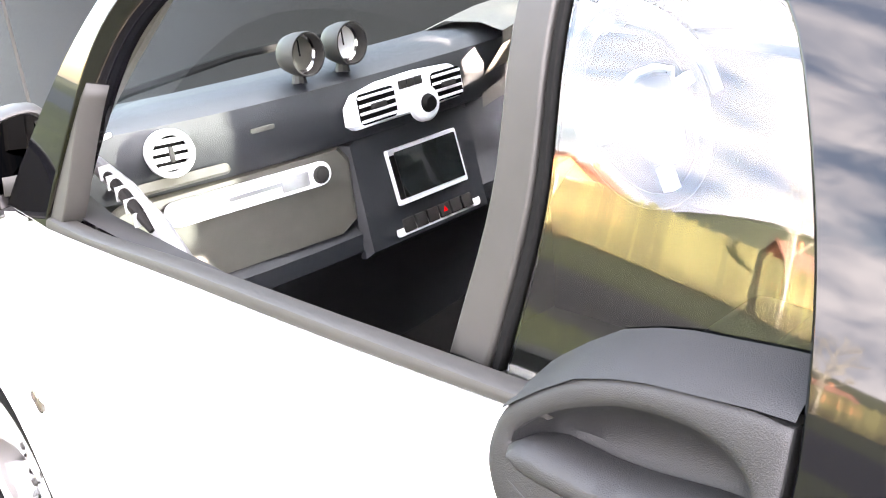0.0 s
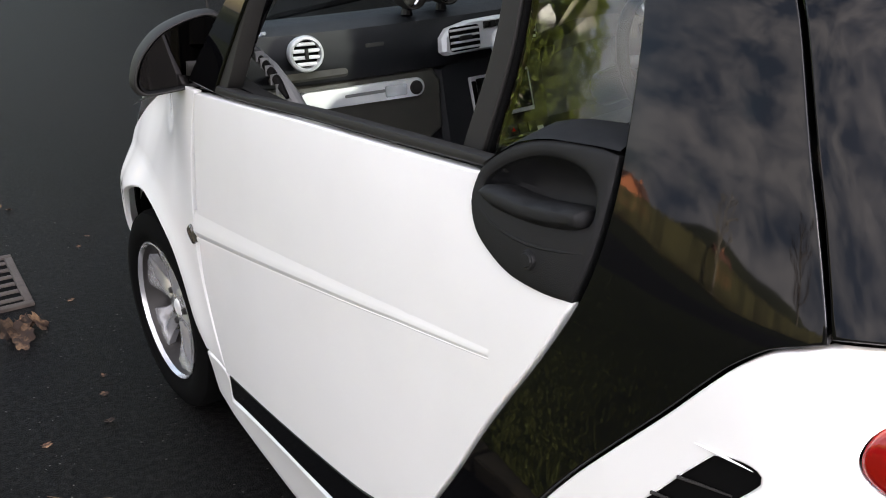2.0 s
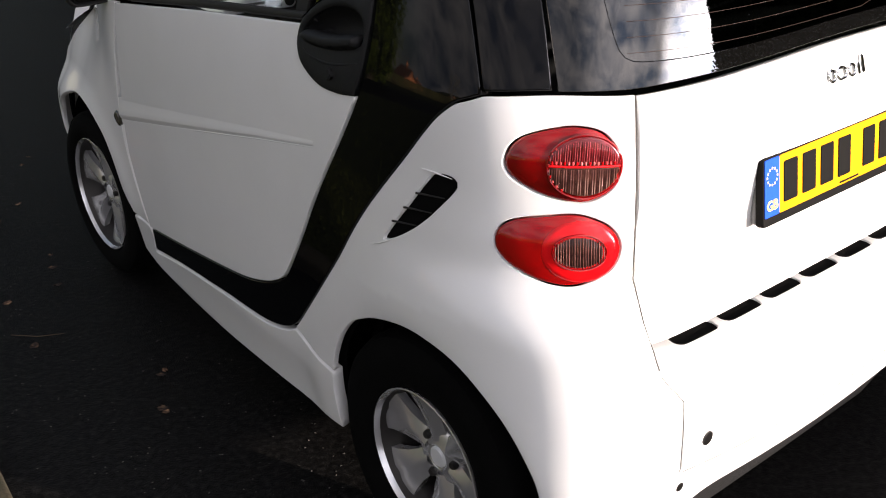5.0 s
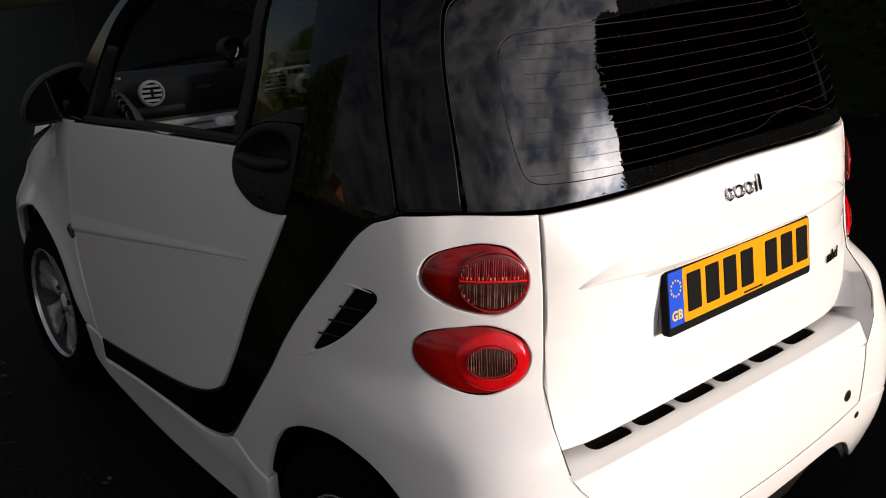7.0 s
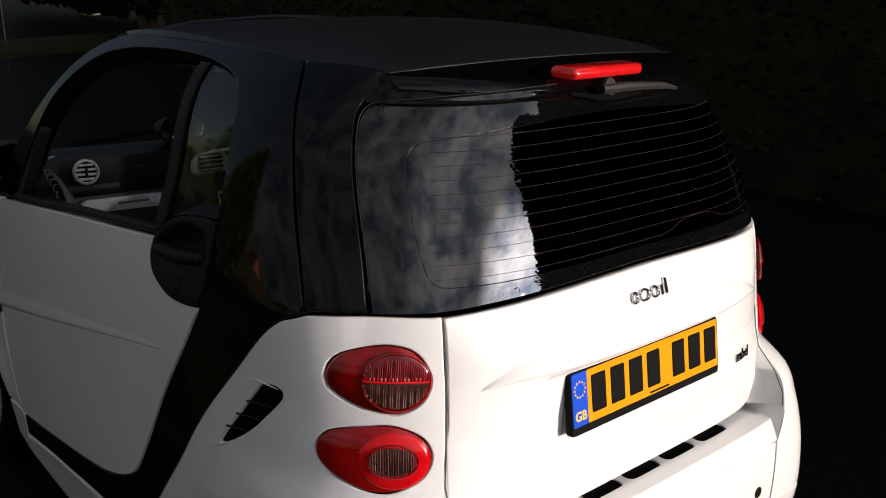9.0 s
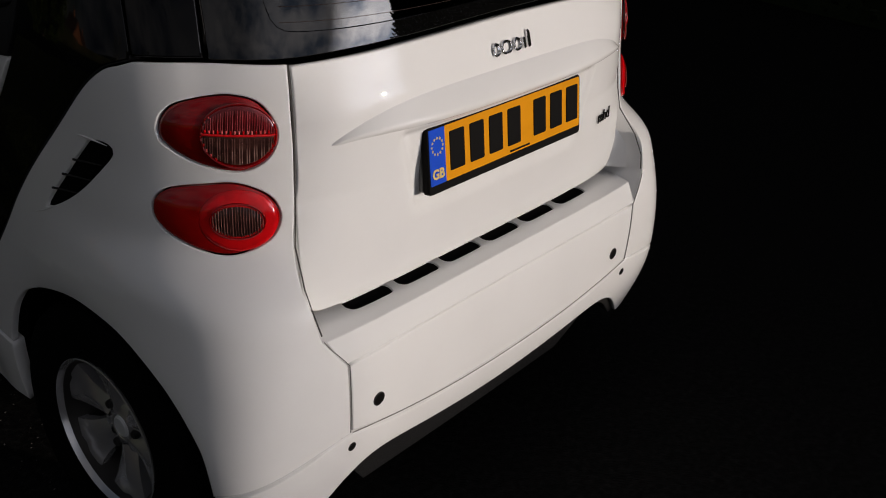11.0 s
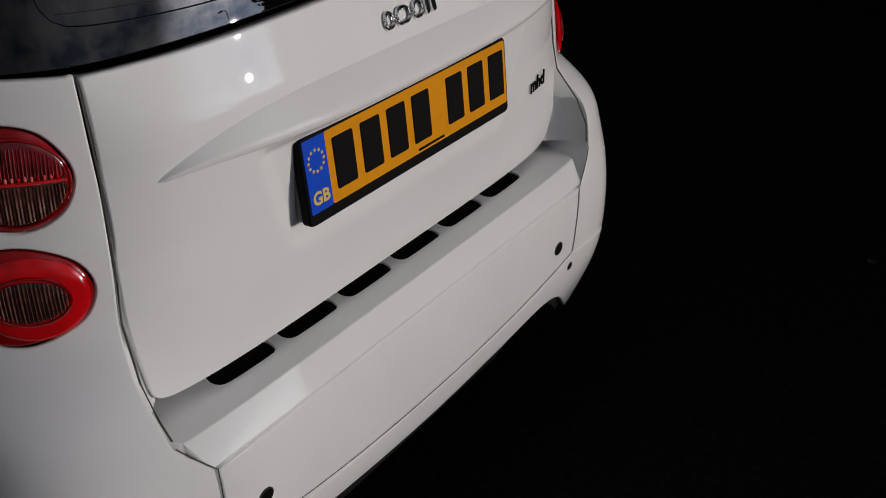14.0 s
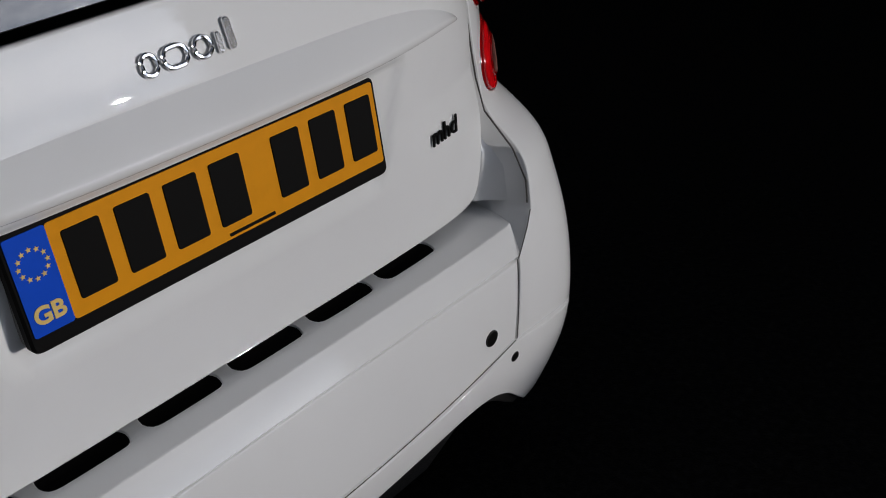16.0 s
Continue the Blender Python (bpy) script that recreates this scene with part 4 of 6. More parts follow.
for k in range(12):
    a = 2 * math.pi * k / 12
    part("star", prism(bmesh.new(), [((.0034 if j % 2 == 0 else .0015) * math.sin(math.pi * j / 5), (.0034 if j % 2 == 0 else .0015) * math.cos(math.pi * j / 5)) for j in range(10)][::-1],
                       PL @ Matrix.Translation((-.2345 + .0160 * math.sin(a), .028 + .0160 * math.cos(a), .0152)), .001), GOLD, plate, smooth=False)


def lettering(name, body, size, mat, m, parent, depth=.0006, label="", bold=0.0):
    """Raised letters of the built-in font as a mesh."""
    cu = bpy.data.curves.new(name, "FONT")
    cu.body, cu.size, cu.extrude, cu.align_x, cu.align_y = body, size, depth, "CENTER", "CENTER"
    cu.offset = bold
    tmp = bpy.data.objects.new(name, cu)
    me = bpy.data.meshes.new_from_object(tmp)
    bpy.data.objects.remove(tmp)
    me.materials.clear()
    me.materials.append(mat)
    ob = new(name, me)
    ob.matrix_local = m
    ob.parent = parent
    if label:
        ob["label"] = label
    return ob


lettering("country_letters", "GB", .027, GOLD, PL @ Matrix.Translation((-.2345, -.028, .0158)), plate, bold=.0009)
# maker's badge as plain chrome shapes, and the small dark model letters
for k, (x, w, h) in enumerate(((-.057, .022, .026), (-.024, .034, .026), (.012, .026, .026), (.034, .007, .024), (.050, .009, .036))):
    m = on_skin(-x, 1.056 + (h - .026) / 2, .0015, hatch_skin)
    if k < 3:
        ring = [m @ Vector((px, py, .0015)) for px, py in rounded(w - .004, h - .004, min(w, h) * .40)]
        part("badge_piece", tube(bmesh.new(), ring + ring[:2], .0030, 8, False), CHROME, gate, "raised chrome badge piece")
    else:
        part("badge_piece", prism(bmesh.new(), rounded(w, h, w * .4), m, .0045, .0015), CHROME, gate, "raised chrome badge piece")
lettering("model_letters", "mhd", .040, INK, on_skin(-.417, .805, .003, hatch_skin), gate, .0012, "small dark raised letters", .0003)

# ---- rear window, roof, spoiler, stop lamp, wiper ----
band = [(.682, 1.108, 1), (.55, 1.110), (.45, 1.116), (.25, 1.124), (0, 1.128), (-.25, 1.124), (-.45, 1.116), (-.55, 1.110), (-.682, 1.108, 1), (-.698, 1.237), (-.724, 1.377), (-.730, 1.435), (-.715, 1.455), (-.69, 1.462),
                                       (-.50, 1.474), (0, 1.484), (.50, 1.474), (.69, 1.462), (.715, 1.455), (.730, 1.435), (.724, 1.377), (.698, 1.237)]
hole = [(.575, 1.17), (.55, 1.152), (.45, 1.150), (0, 1.155), (-.45, 1.150), (-.55, 1.152), (-.575, 1.17), (-.597, 1.25), (-.613, 1.36), (-.605, 1.385), (-.58, 1.398), (-.54, 1.402), (-.32, 1.416), (0, 1.425), (.32, 1.416), (.54, 1.402), (.58, 1.398), (.605, 1.385), (.613, 1.36), (.597, 1.25)]
rear_pane = part("rear_window", panel(hole, off=-.004, thick=.004, gap=0, round_edge=.001, step=.03), PRIVACY, car, "tinted heated rear window")
for k in range(11):
    z = 1.165 + .024 * k
    bm = bmesh.new()
    pts = []
    for i in range(31):
        s = -.56 + 1.12 * i / 30
        dz = .022 * math.exp(-((s + .22) / .10)**4) if k == 0 else 0
        pts.append(on_skin(s, z + dz, -.0035).translation)
    tube(bm, pts, .0005, 4)
    part("heater_line", bm, HEATER, rear_pane)
edge = [q for q in outline(band) if q[1] > 1.13 and q[0] > .15]
edge.sort(key=lambda q: math.atan2(q[1] - 1.25, q[0]))
part("pane_edge", tube(bmesh.new(), [on_skin(q[0], q[1], -.0005).translation for q in edge], .0010, 6), TRIM, rear_pane, "thin grey edge of the pane")
part("pane_border", panel(band, off=-.004, thick=.004, holes=[hole], gap=0, step=.03, round_edge=.001), BORDER, rear_pane, "black printed border of the pane")

roof_line = glide([(-.17, 1.487), (-.05, 1.522), (.1, 1.543), (.3, 1.556), (.5, 1.559), (.75, 1.552), (.95, 1.532), (1.08, 1.503)])


rail_x = glide([(-.22, .40), (-.084, .467), (0, .478), (.04, .488), (.15, .515), (.33, .531), (.57, .531), (.87, .524), (1.06, .50)])
rail_z = glide([(-.22, 1.478), (-.084, 1.499), (0, 1.512), (.08, 1.520), (.15, 1.522), (.9, 1.522), (1.08, 1.495)])


def roof_skin(s, z):
    """Roof and spoiler as one crowned sheet between the side rails; s is measured as if the roof were 1.06 wide."""
    e, y = -np.asarray(s, float) / .53, np.asarray(z, float)
    lip = -.195 + .111 * np.abs(e)**3
    y = y + 0 * e
    roll = np.clip((lip + .036 - y) / .036, 0, 1)
    return np.stack([e * rail_x(y), y, roof_line(y) + (rail_z(y) - roof_line(y)) * np.abs(e)**2.2 - .015 * roll**2], -1)


roof = part("roof", panel([(.529, -.036, 1), (.529, .2), (.529, .5), (.529, .8), (.51, 1.0), (.3, 1.06), (0, 1.08), (-.3, 1.06), (-.51, 1.0), (-.529, .8), (-.529, .5), (-.529, .2), (-.529, -.036, 1), (-.3, -.048), (0, -.052), (.3, -.048)], surf=roof_skin, thick=.03, step=.04), ROOF, car, "satin dark roof panel")
sp = [(.529, -.038, 1)] + [(.53 * e, -.195 + .111 * abs(e)**3, 1 if abs(e) == .998 else 0) for e in (.998, .9, .75, .55, .3, 0, -.3, -.55, -.75, -.9, -.998)] + [(-.529, -.038, 1), (-.3, -.050), (0, -.054), (.3, -.050)]
spoiler = part("spoiler", panel(sp, surf=roof_skin, thick=.052, step=.011, gap=0, round_edge=.003), BLACK, car, "gloss black roof-edge spoiler")
part("spoiler_end", panel([(.53, -.036, 1), (.53, -.0835, 1), (.40, -.147), (.40, -.05, 1)], surf=roof_skin, thick=0, off=.0012, gap=.0005, step=.012), BLACK, spoiler)
# the dark face that closes the gap between the spoiler's lip and the pane
ss = np.linspace(0, .74, 300)
bm = bmesh.new()
rows = []
turn = [(.53 * e, -.194 + .111 * abs(e)**3, None) for e in np.linspace(-.998, .998, 41)]
turn = [(-.529, y, q) for y, q in ((-.025, .725), (-.045, .70), (-.065, .67))] + turn + [(.529, y, q) for y, q in ((-.065, .67), (-.045, .70), (-.025, .725))]
for s, y, q in turn:
    top = roof_skin(np.float64(s), np.float64(y))
    p = skin(ss, 1.459 + 0 * ss)
    a = q if q else float(np.interp(abs(top[0]), -p[:, 0], ss))
    low = on_skin(a, 1.459, .0005).translation
    low.x = math.copysign(low.x, top[0])
    t = Vector((top[0] * .996, top[1] + .0015, top[2] - .004))
    m = t.lerp(low, .45) + Vector((0, .004, 0))
    rows.append([bm.verts.new(t), bm.verts.new(m), bm.verts.new(low)])
for a, b in zip(rows, rows[1:]):
    for k in (0, 1):
        bm.faces.new((a[k], a[k + 1], b[k + 1], b[k]))
bmesh.ops.recalc_face_normals(bm, faces=bm.faces)
part("spoiler_face", bm, BLACK, spoiler)
bm = box(bmesh.new(), (-.118, -.222, 1.492), (.112, -.150, 1.518), .012, seg=3)
part("stop_lamp", bm, STOP, car, "high red stop lamp over the rear window")
wiper = part("wiper", tube(bmesh.new(), [(-.02, -.215, 1.468), (.05, -.222, 1.470), (.12, -.222, 1.468), (.20, -.214, 1.462), (.27, -.200, 1.450)], [.010, .011, .009, .008, .004], 8), TRIM, car, "grey rear wiper parked under the spoiler")
part("wiper_hub", lathe(bmesh.new(), [(.0001, .02), (.018, .02), (.024, .012), (.026, -.02)], Matrix.Translation((.01, -.196, 1.468)) @ Euler((radians(75), 0, 0)).to_matrix().to_4x4(), 20), PLASTIC, wiper)
part("wiper_blade", tube(bmesh.new(), [(-.10, -.200, 1.463), (-.03, -.212, 1.452), (.04, -.214, 1.450), (.12, -.212, 1.452)], [.003, .007, .007, .003], 6), RUBBER, wiper)
part("antenna", tube(bmesh.new(), [(-.575, 1.63, .99), (-.577, 1.625, 1.03), (-.578, 1.62, 1.04), (-.592, 1.60, 1.30), (-.606, 1.58, 1.58)], [.012, .010, .0035, .003, .002], 8), TRIM, car, "thin black whip aerial")

# ---- windscreen, bonnet ----
bm = bmesh.new()
rows = []
for i in range(9):
    v = i / 8
    row = []
    for j in range(17):
        u = -1 + j / 8
        top = Vector((u * .52, 1.06 - .10 * u * u, 1.520 - .035 * u * u))
        low = Vector((u * .69, 1.74 - .28 * u * u, 1.00))
        p = top.lerp(low, v)
        p.z += .03 * math.sin(math.pi * v)
        row.append(bm.verts.new(p))
    rows.append(row)
for a, b in zip(rows, rows[1:]):
    for j in range(16):
        bm.faces.new((a[j], b[j], b[j + 1], a[j + 1]))
ws = part("windscreen", bm, WIND_GLASS, car, "clear curved windscreen")
ws.visible_shadow = False
part("screen_frame", tube(bmesh.new(), [(u * .54, 1.06 - .10 * u * u, 1.522 - .035 * u * u) for u in (-1, -.5, 0, .5, 1)], .018, 8), BLACK, car)
bm = bmesh.new()
rows = []
for i in range(9):
    v = i / 8
    row = []
    for j in range(13):
        u = -1 + j / 6
        w = .655 - .05 * v
        row.append(bm.verts.new((u * w, 1.48 + (.24 + .51 * v) * (1 - .25 * u * u * (1 - v**2)) - .05 * v * u**4, .972 - .03 * v - .13 * v**2.5 - .03 * u**4)))
    rows.append(row)
for a, b in zip(rows, rows[1:]):
    for j in range(12):
        bm.faces.new((a[j], b[j], b[j + 1], a[j + 1]))
part("bonnet", bm, WHITE, car, "short white bonnet")
part("front_bumper", panel([(3.1, .35, 1), (3.1, .6), (3.1, .85, 1), (3.165, .85), (3.184, .6), (3.184, .3), (3.17, .2, 1), (3.1, .2, 1)], thick=0), WHITE, car)
part("front_bumper", panel([(3.1, .35, 1), (3.1, .6), (3.1, .85, 1), (3.165, .85), (3.184, .6), (3.184, .3), (3.17, .2, 1), (3.1, .2, 1)], thick=0, mirror=True), WHITE, car)
part("screen_wiper", tube(bmesh.new(), [(-.60, 1.60, 1.06), (-.4, 1.63, 1.095), (-.15, 1.65, 1.11), (.1, 1.67, 1.10)], [.005, .008, .008, .008], 6), RUBBER, car)
part("scuttle", box(bmesh.new(), (-.66, 1.44, .93), (.66, 1.70, 1.035), .02), LINER_SHADE, car, "black plastic scuttle below the windscreen")
part("underbody", box(bmesh.new(), (-.62, -.30, .16), (.62, 2.1, .24), .03), LINER_SHADE, car)


# ---- wheels ----
def wheel(x, y, r, w, side, rim_r):
    """Tyre and six-spoke alloy rim; its face looks along side * x."""
    M = Matrix.Translation((x, y, r)) @ Euler((0, side * math.pi / 2, 0)).to_matrix().to_4x4()
    tyre = part("wheel", lathe(bmesh.new(), [(rim_r - .01, -w * .45), (r - .035, -w * .5), (r - .008, -w * .42), (r, -w * .30), (r, w * .30), (r - .008, w * .42), (r - .03, w * .50), (r - .06, w * .505), (rim_r + .004, w * .44), (rim_r - .002, w * .40)], M, 64), RUBBER, car, "road tyre on a silver alloy wheel")
    for h in (-.026, 0, .026):
        part("tread_groove", lathe(bmesh.new(), [(r - .006, h - .003), (r + .0006, h - .003), (r + .0006, h + .003), (r - .006, h + .003)], M, 48), LINER_SHADE, tyre)
    part("rim", lathe(bmesh.new(), [(rim_r - .003, w * .40), (rim_r, w * .455), (rim_r - .0028, w * .462), (rim_r - .0048, w * .42), (rim_r - .008, w * .38)], M, 64), ALLOY, tyre, "silver alloy rim")
    part("rim_barrel", lathe(bmesh.new(), [(rim_r - .008, w * .385), (rim_r - .020, w * .1), (rim_r - .030, -w * .1), (rim_r - .028, -w * .42), (rim_r - .003, -w * .45)], M, 48), BARREL, tyre, "inside of the rim, its shade put into the colour")
    # Near-black drum, reaching wide to paint the shade between the spokes.
    part("drum_gap_shade", lathe(bmesh.new(), [(.0001, -.012), (.135, -.012), (.150, -.03), (.155, -.06)], M, 32), LINER_SHADE, tyre)
    for k in range(6):
        a = 2 * math.pi * k / 6 + .2
        R = M @ Matrix.Rotation(a, 4, "Z")
        bm = bmesh.new()
        rows = []
        for t in (0.0, .25, .5, .75, 1.0):
            rad = .040 + t * (rim_r - .007 - .040)
            half = .030 - .004 * t + .042 * t**2.2
            h = w * (.19 + .17 * t)
            rows.append([bm.verts.new(R @ Vector(p)) for p in ((rad, -half, h - .030), (rad, -half, h - .010), (rad, -half * .30, h + .004 - .012 * t), (rad, 0, h + .008 - .02 * t), (rad, half * .30, h + .004 - .012 * t), (rad, half, h - .010), (rad, half, h - .030))])
        for p, q in zip(rows, rows[1:]):
            for i in range(6):
                bm.faces.new((p[i], q[i], q[i + 1], p[i + 1]))
        bmesh.ops.recalc_face_normals(bm, faces=bm.faces)
        part("spoke", bm, ALLOY, tyre, sharp=25)
        if k % 2 == 0:
            B = M @ Matrix.Rotation(a + .5, 4, "Z") @ Matrix.Translation((.052, 0, w * .20))
            part("wheel_bolt", lathe(bmesh.new(), [(.0001, .008), (.008, .008), (.010, .003), (.010, -.01)], B, 12), TRIM, tyre)
    part("hub", lathe(bmesh.new(), [(.0001, w * .20), (.026, w * .20), (.03, w * .215), (.034, w * .205), (.055, w * .20), (.07, w * .14), (.075, -.01)], M, 40), ALLOY, tyre)
    part("hub_cap", lathe(bmesh.new(), [(.0001, w * .235), (.020, w * .23), (.024, w * .21), (.025, w * .17)], M, 32), SILVER, tyre, "round centre cap")


for side in (-1, 1):
    wheel(side * .688, 0.0, .287, .172, side, .171)
    wheel(side * .627, 1.86, .284, .156, side, .197)

# ---- door mirrors ----
MIRROR_SHAPE = outline([(-.100, -.058), (-.103, .030), (-.098, .078), (-.070, .090), (-.020, .080), (.035, .056), (.078, .015), (.100, -.030), (.102, -.058), (.085, -.076), (.030, -.076), (-.050, -.068), (-.088, -.064)], .012)
for side in (1, -1):
    m = Matrix.Translation((-side * .725, 1.46, 1.078)) @ Matrix.Rotation(radians(-9 * side), 4, "Z")
    rings = [(-.022, .90), (-.024, .93), (-.022, .965), (-.012, 1.0), (.015, 1.0), (.045, .93), (.070, .78), (.088, .52), (.094, .2)]
    bm = bmesh.new()
    rows = []
    for y, k in rings:
        rows.append([bm.verts.new(m @ Vector((-side * u * k, y, v * k))) for u, v in MIRROR_SHAPE])
    n = len(MIRROR_SHAPE)
    for p, q in zip(rows, rows[1:]):
        for i in range(n):
            bm.faces.new((p[i], p[(i + 1) % n], q[(i + 1) % n], q[i]))
    bm.faces.new(rows[-1])
    bmesh.ops.recalc_face_normals(bm, faces=bm.faces)
    housing = part("door_mirror", bm, TRIM, car, "black door mirror on a short stalk")
    bm = bmesh.new()
    rows = [[bm.verts.new(m @ Vector((-side * (u * k - .004), y, v * k))) for u, v in MIRROR_SHAPE] for y, k in ((-.022, .90), (-.006, .86), (-.005, .80))]
    for p, q in zip(rows, rows[1:]):
        for i in range(n):
            bm.faces.new((p[i], p[(i + 1) % n], q[(i + 1) % n], q[i]))
    bmesh.ops.recalc_face_normals(bm, faces=bm.faces)
    part("mirror_rim", bm, PLASTIC, housing, "dark inner rim round the mirror glass")
    bm = bmesh.new()
    rows = [[bm.verts.new(m @ Vector((-side * (u * k - .004), y, v * k))) for u, v in MIRROR_SHAPE] for y, k in ((-.003, .85), (-.008, .85))]
    for i in range(n):
        bm.faces.new((rows[0][i], rows[0][(i + 1) % n], rows[1][(i + 1) % n], rows[1][i]))
    bm.faces.new(rows[1])
    bmesh.ops.recalc_face_normals(bm, faces=bm.faces)
    part("mirror_glass", bm, MIRROR, housing, "mirror glass facing rearwards", smooth=False)
    part("mirror_stalk", tube(bmesh.new(), [(-side * .60, 1.46, 1.048), (-side * .66, 1.465, 1.045), (-side * .71, 1.47, 1.05)], [.034, .030, .026], 12), TRIM, housing)


# ---- the cabin ----
def sheet(bm, grid):
    """A smooth sheet through rows of points."""
    rows = [[bm.verts.new(p) for p in row] for row in grid]
    for a, b in zip(rows, rows[1:]):
        for i in range(len(a) - 1):
            bm.faces.new((a[i], b[i], b[i + 1], a[i + 1]))
    return bm




def facing(x, y, z, tilt=0.0, turn=0.0):
    return Matrix.Translation((x, y, z)) @ Euler((radians(90 - tilt), 0, radians(turn))).to_matrix().to_4x4()


dash = part("dashboard", sheet(bmesh.new(), [[(u * .645, 1.30 + dy - .03 * (1 - u * u) + .05 * abs(u)**3, z) for u in (-1, -.8, -.6, -.4, -.2, 0, .2, .4, .6, .8, 1)]
                                             for dy, z in ((.30, 1.075), (.20, 1.115), (.10, 1.132), (.045, 1.130), (.02, 1.115), (.012, 1.08), (.02, 1.04), (.025, 1.010), (.032, 1.000), (.06, .995))]), DASH, car, "dark grey dashboard with silver vents")
part("lower_dash", sheet(bmesh.new(), [[(u * .62, 1.34 + dy + .05 * abs(u)**3, z) for u in (-1, -.8, -.6, -.4, -.2, 0, .2, .4, .6, .8, 1)]
                                       for dy, z in ((.02, 1.0), (.0, .94), (-.005, .88), (-.03, .845), (-.06, .825), (-.06, .79), (-.02, .74), (.08, .60), (.12, .40), (.12, .30))]), DASH, dash)
part("glovebox", prism(bmesh.new(), [(-.235, -.07), (-.19, -.082), (.20, -.082), (.235, -.06), (.235, .055), (.215, .082), (-.19, .082), (-.235, .06)], facing(-.385, 1.335, .915, 6, -6), .022, .010), DASH_LOW, dash, "glovebox lid in dark grey plastic")
strip = part("silver_handle", prism(bmesh.new(), rounded(.315, .042, .020, 8), facing(-.362, 1.312, .966, 8, -6) @ Matrix.Rotation(radians(-.5), 4, "Z"), .012, .005), SILVER, dash, "silver trim strip with a latch knob")
S0 = facing(-.362, 1.300, .966, 8, -6)
part("strip_slot", prism(bmesh.new(), rounded(.115, .007, .003), S0 @ Matrix.Translation((.01, .003, 0)), .0015), GREY, strip)
part("strip_plate", prism(bmesh.new(), rounded(.055, .026, .004), S0 @ Matrix.Translation((.080, 0, 0)), .0018, .0006), ALLOY, strip)
part("latch_dial", lathe(bmesh.new(), [(.0001, .004), (.010, .004), (.0105, .003), (.014, .003), (.016, .001), (.016, -.004)], S0 @ Matrix.Translation((.132, 0, .001)), 28), TRIM, strip, "round latch")


def vent(name, m, r, parent, n=4):
    """A round air outlet with slats."""
    ring = part(name, lathe(bmesh.new(), [(r * .80, -.012), (r * .80, .006), (r * .86, .010), (r, .006), (r * 1.05, -.004), (r * .96, -.03), (r * .6, -.05)], m, 40), SILVER, parent, "round silver air vent")
    # Near-black disc paints the shade behind the slats.
    part("vent_well_shade", lathe(bmesh.new(), [(.0001, -.012), (r * .82, -.012)], m, 32), LINER_SHADE, ring)
    for k in range(n):
        y = (k - (n - 1) / 2) * r * 1.5 / n
        h = math.sqrt(max(0, (r * .80)**2 - y * y))
        part("slat", box(bmesh.new(), (-h, y - .0038, -.004), (h, y + .0038, .005), .0015, m), SILVER, ring)
    part("vent_tab", box(bmesh.new(), (-.004, -.012, .002), (.004, .012, .009), .002, m), TRIM, ring)
    return ring


vent("side_vent", facing(-.508, 1.288, 1.082, 8, -14), .037, dash)
vent("side_vent", facing(.512, 1.288, 1.082, 8, 14), .039, dash)
part("vent_ledge", prism(bmesh.new(), rounded(.18, .016, .006), facing(-.49, 1.318, 1.022, 40, -8), .012, .004), DASH_LOW, dash)
# centre outlets with the dial between them
C0 = facing(-.030, 1.280, 1.068, 10, 0) @ Matrix.Scale(.92, 4)
pod = part("centre_vents", prism(bmesh.new(), [(-.158, -.030), (-.145, -.040), (-.05, -.040), (.05, -.040), (.135, -.036), (.150, -.020), (.146, .018), (.120, .034), (.03, .040), (-.07, .038), (-.135, .026), (-.156, .004)], C0, .026, .009), SILVER, dash, "silver twin air vents with a round dial")
for cx in (-.092, .096):
    # Near-black plate on the pod paints the shade inside the outlet.
    well = part("vent_opening", prism(bmesh.new(), rounded(.094 if cx < 0 else .084, .060, .010), C0 @ Matrix.Translation((cx, -.003, .0255)), .0018), LINER_SHADE, pod, "slatted outlet, its dark depth painted on a plate")
    for k in range(4):
        part("slat", box(bmesh.new(), (-.045 if cx < 0 else -.040, -.0028, 0), (.045 if cx < 0 else .040, .0028, .004), .001, C0 @ Matrix.Translation((cx, -.026 + k * .0150, .0265))), SILVER, well)
    part("vent_tab", box(bmesh.new(), (-.018, -.005, 0), (.018, .006, .009), .002, C0 @ Matrix.Translation((cx, -.002, .028))), TRIM, well)
for k in range(3):
    part("switch", box(bmesh.new(), (-.009, -.008, 0), (.009, .008, .005), .001, C0 @ Matrix.Translation((-.022 + .021 * k, .022, .0255))), TRIM, pod)
dial = part("dial_ring", lathe(bmesh.new(), [(.018, .014), (.030, .014), (.036, .008), (.038, -.004)], C0 @ Matrix.Translation((.026, -.026, .026)), 40), SILVER, pod, "silver dial ring")
part("dial_knob", lathe(bmesh.new(), [(.0001, .024), (.013, .024), (.017, .018), (.020, .008), (.020, 0)], C0 @ Matrix.Translation((.026, -.026, .028)), 28), INK, dial, "black rotary knob")
# radio screen and switch row
part("console", prism(bmesh.new(), [(-.165, -.15), (.165, -.15), (.165, .07), (.14, .085), (-.14, .085), (-.165, .07)], facing(.01, 1.325, .918, 14, 0), .03, .014), DASH, dash, "centre console panel")
SC = facing(.022, 1.288, .908, 18, 0)
radio = part("radio_screen", prism(bmesh.new(), rounded(.182, .108, .004), SC, .010, .002), SILVER, dash, "double-height radio with a silver rim and dark screen")
part("screen_pane", prism(bmesh.new(), rounded(.160, .090, .002), SC @ Matrix.Translation((.004, .002, .0095)), .002), SCREEN, radio)
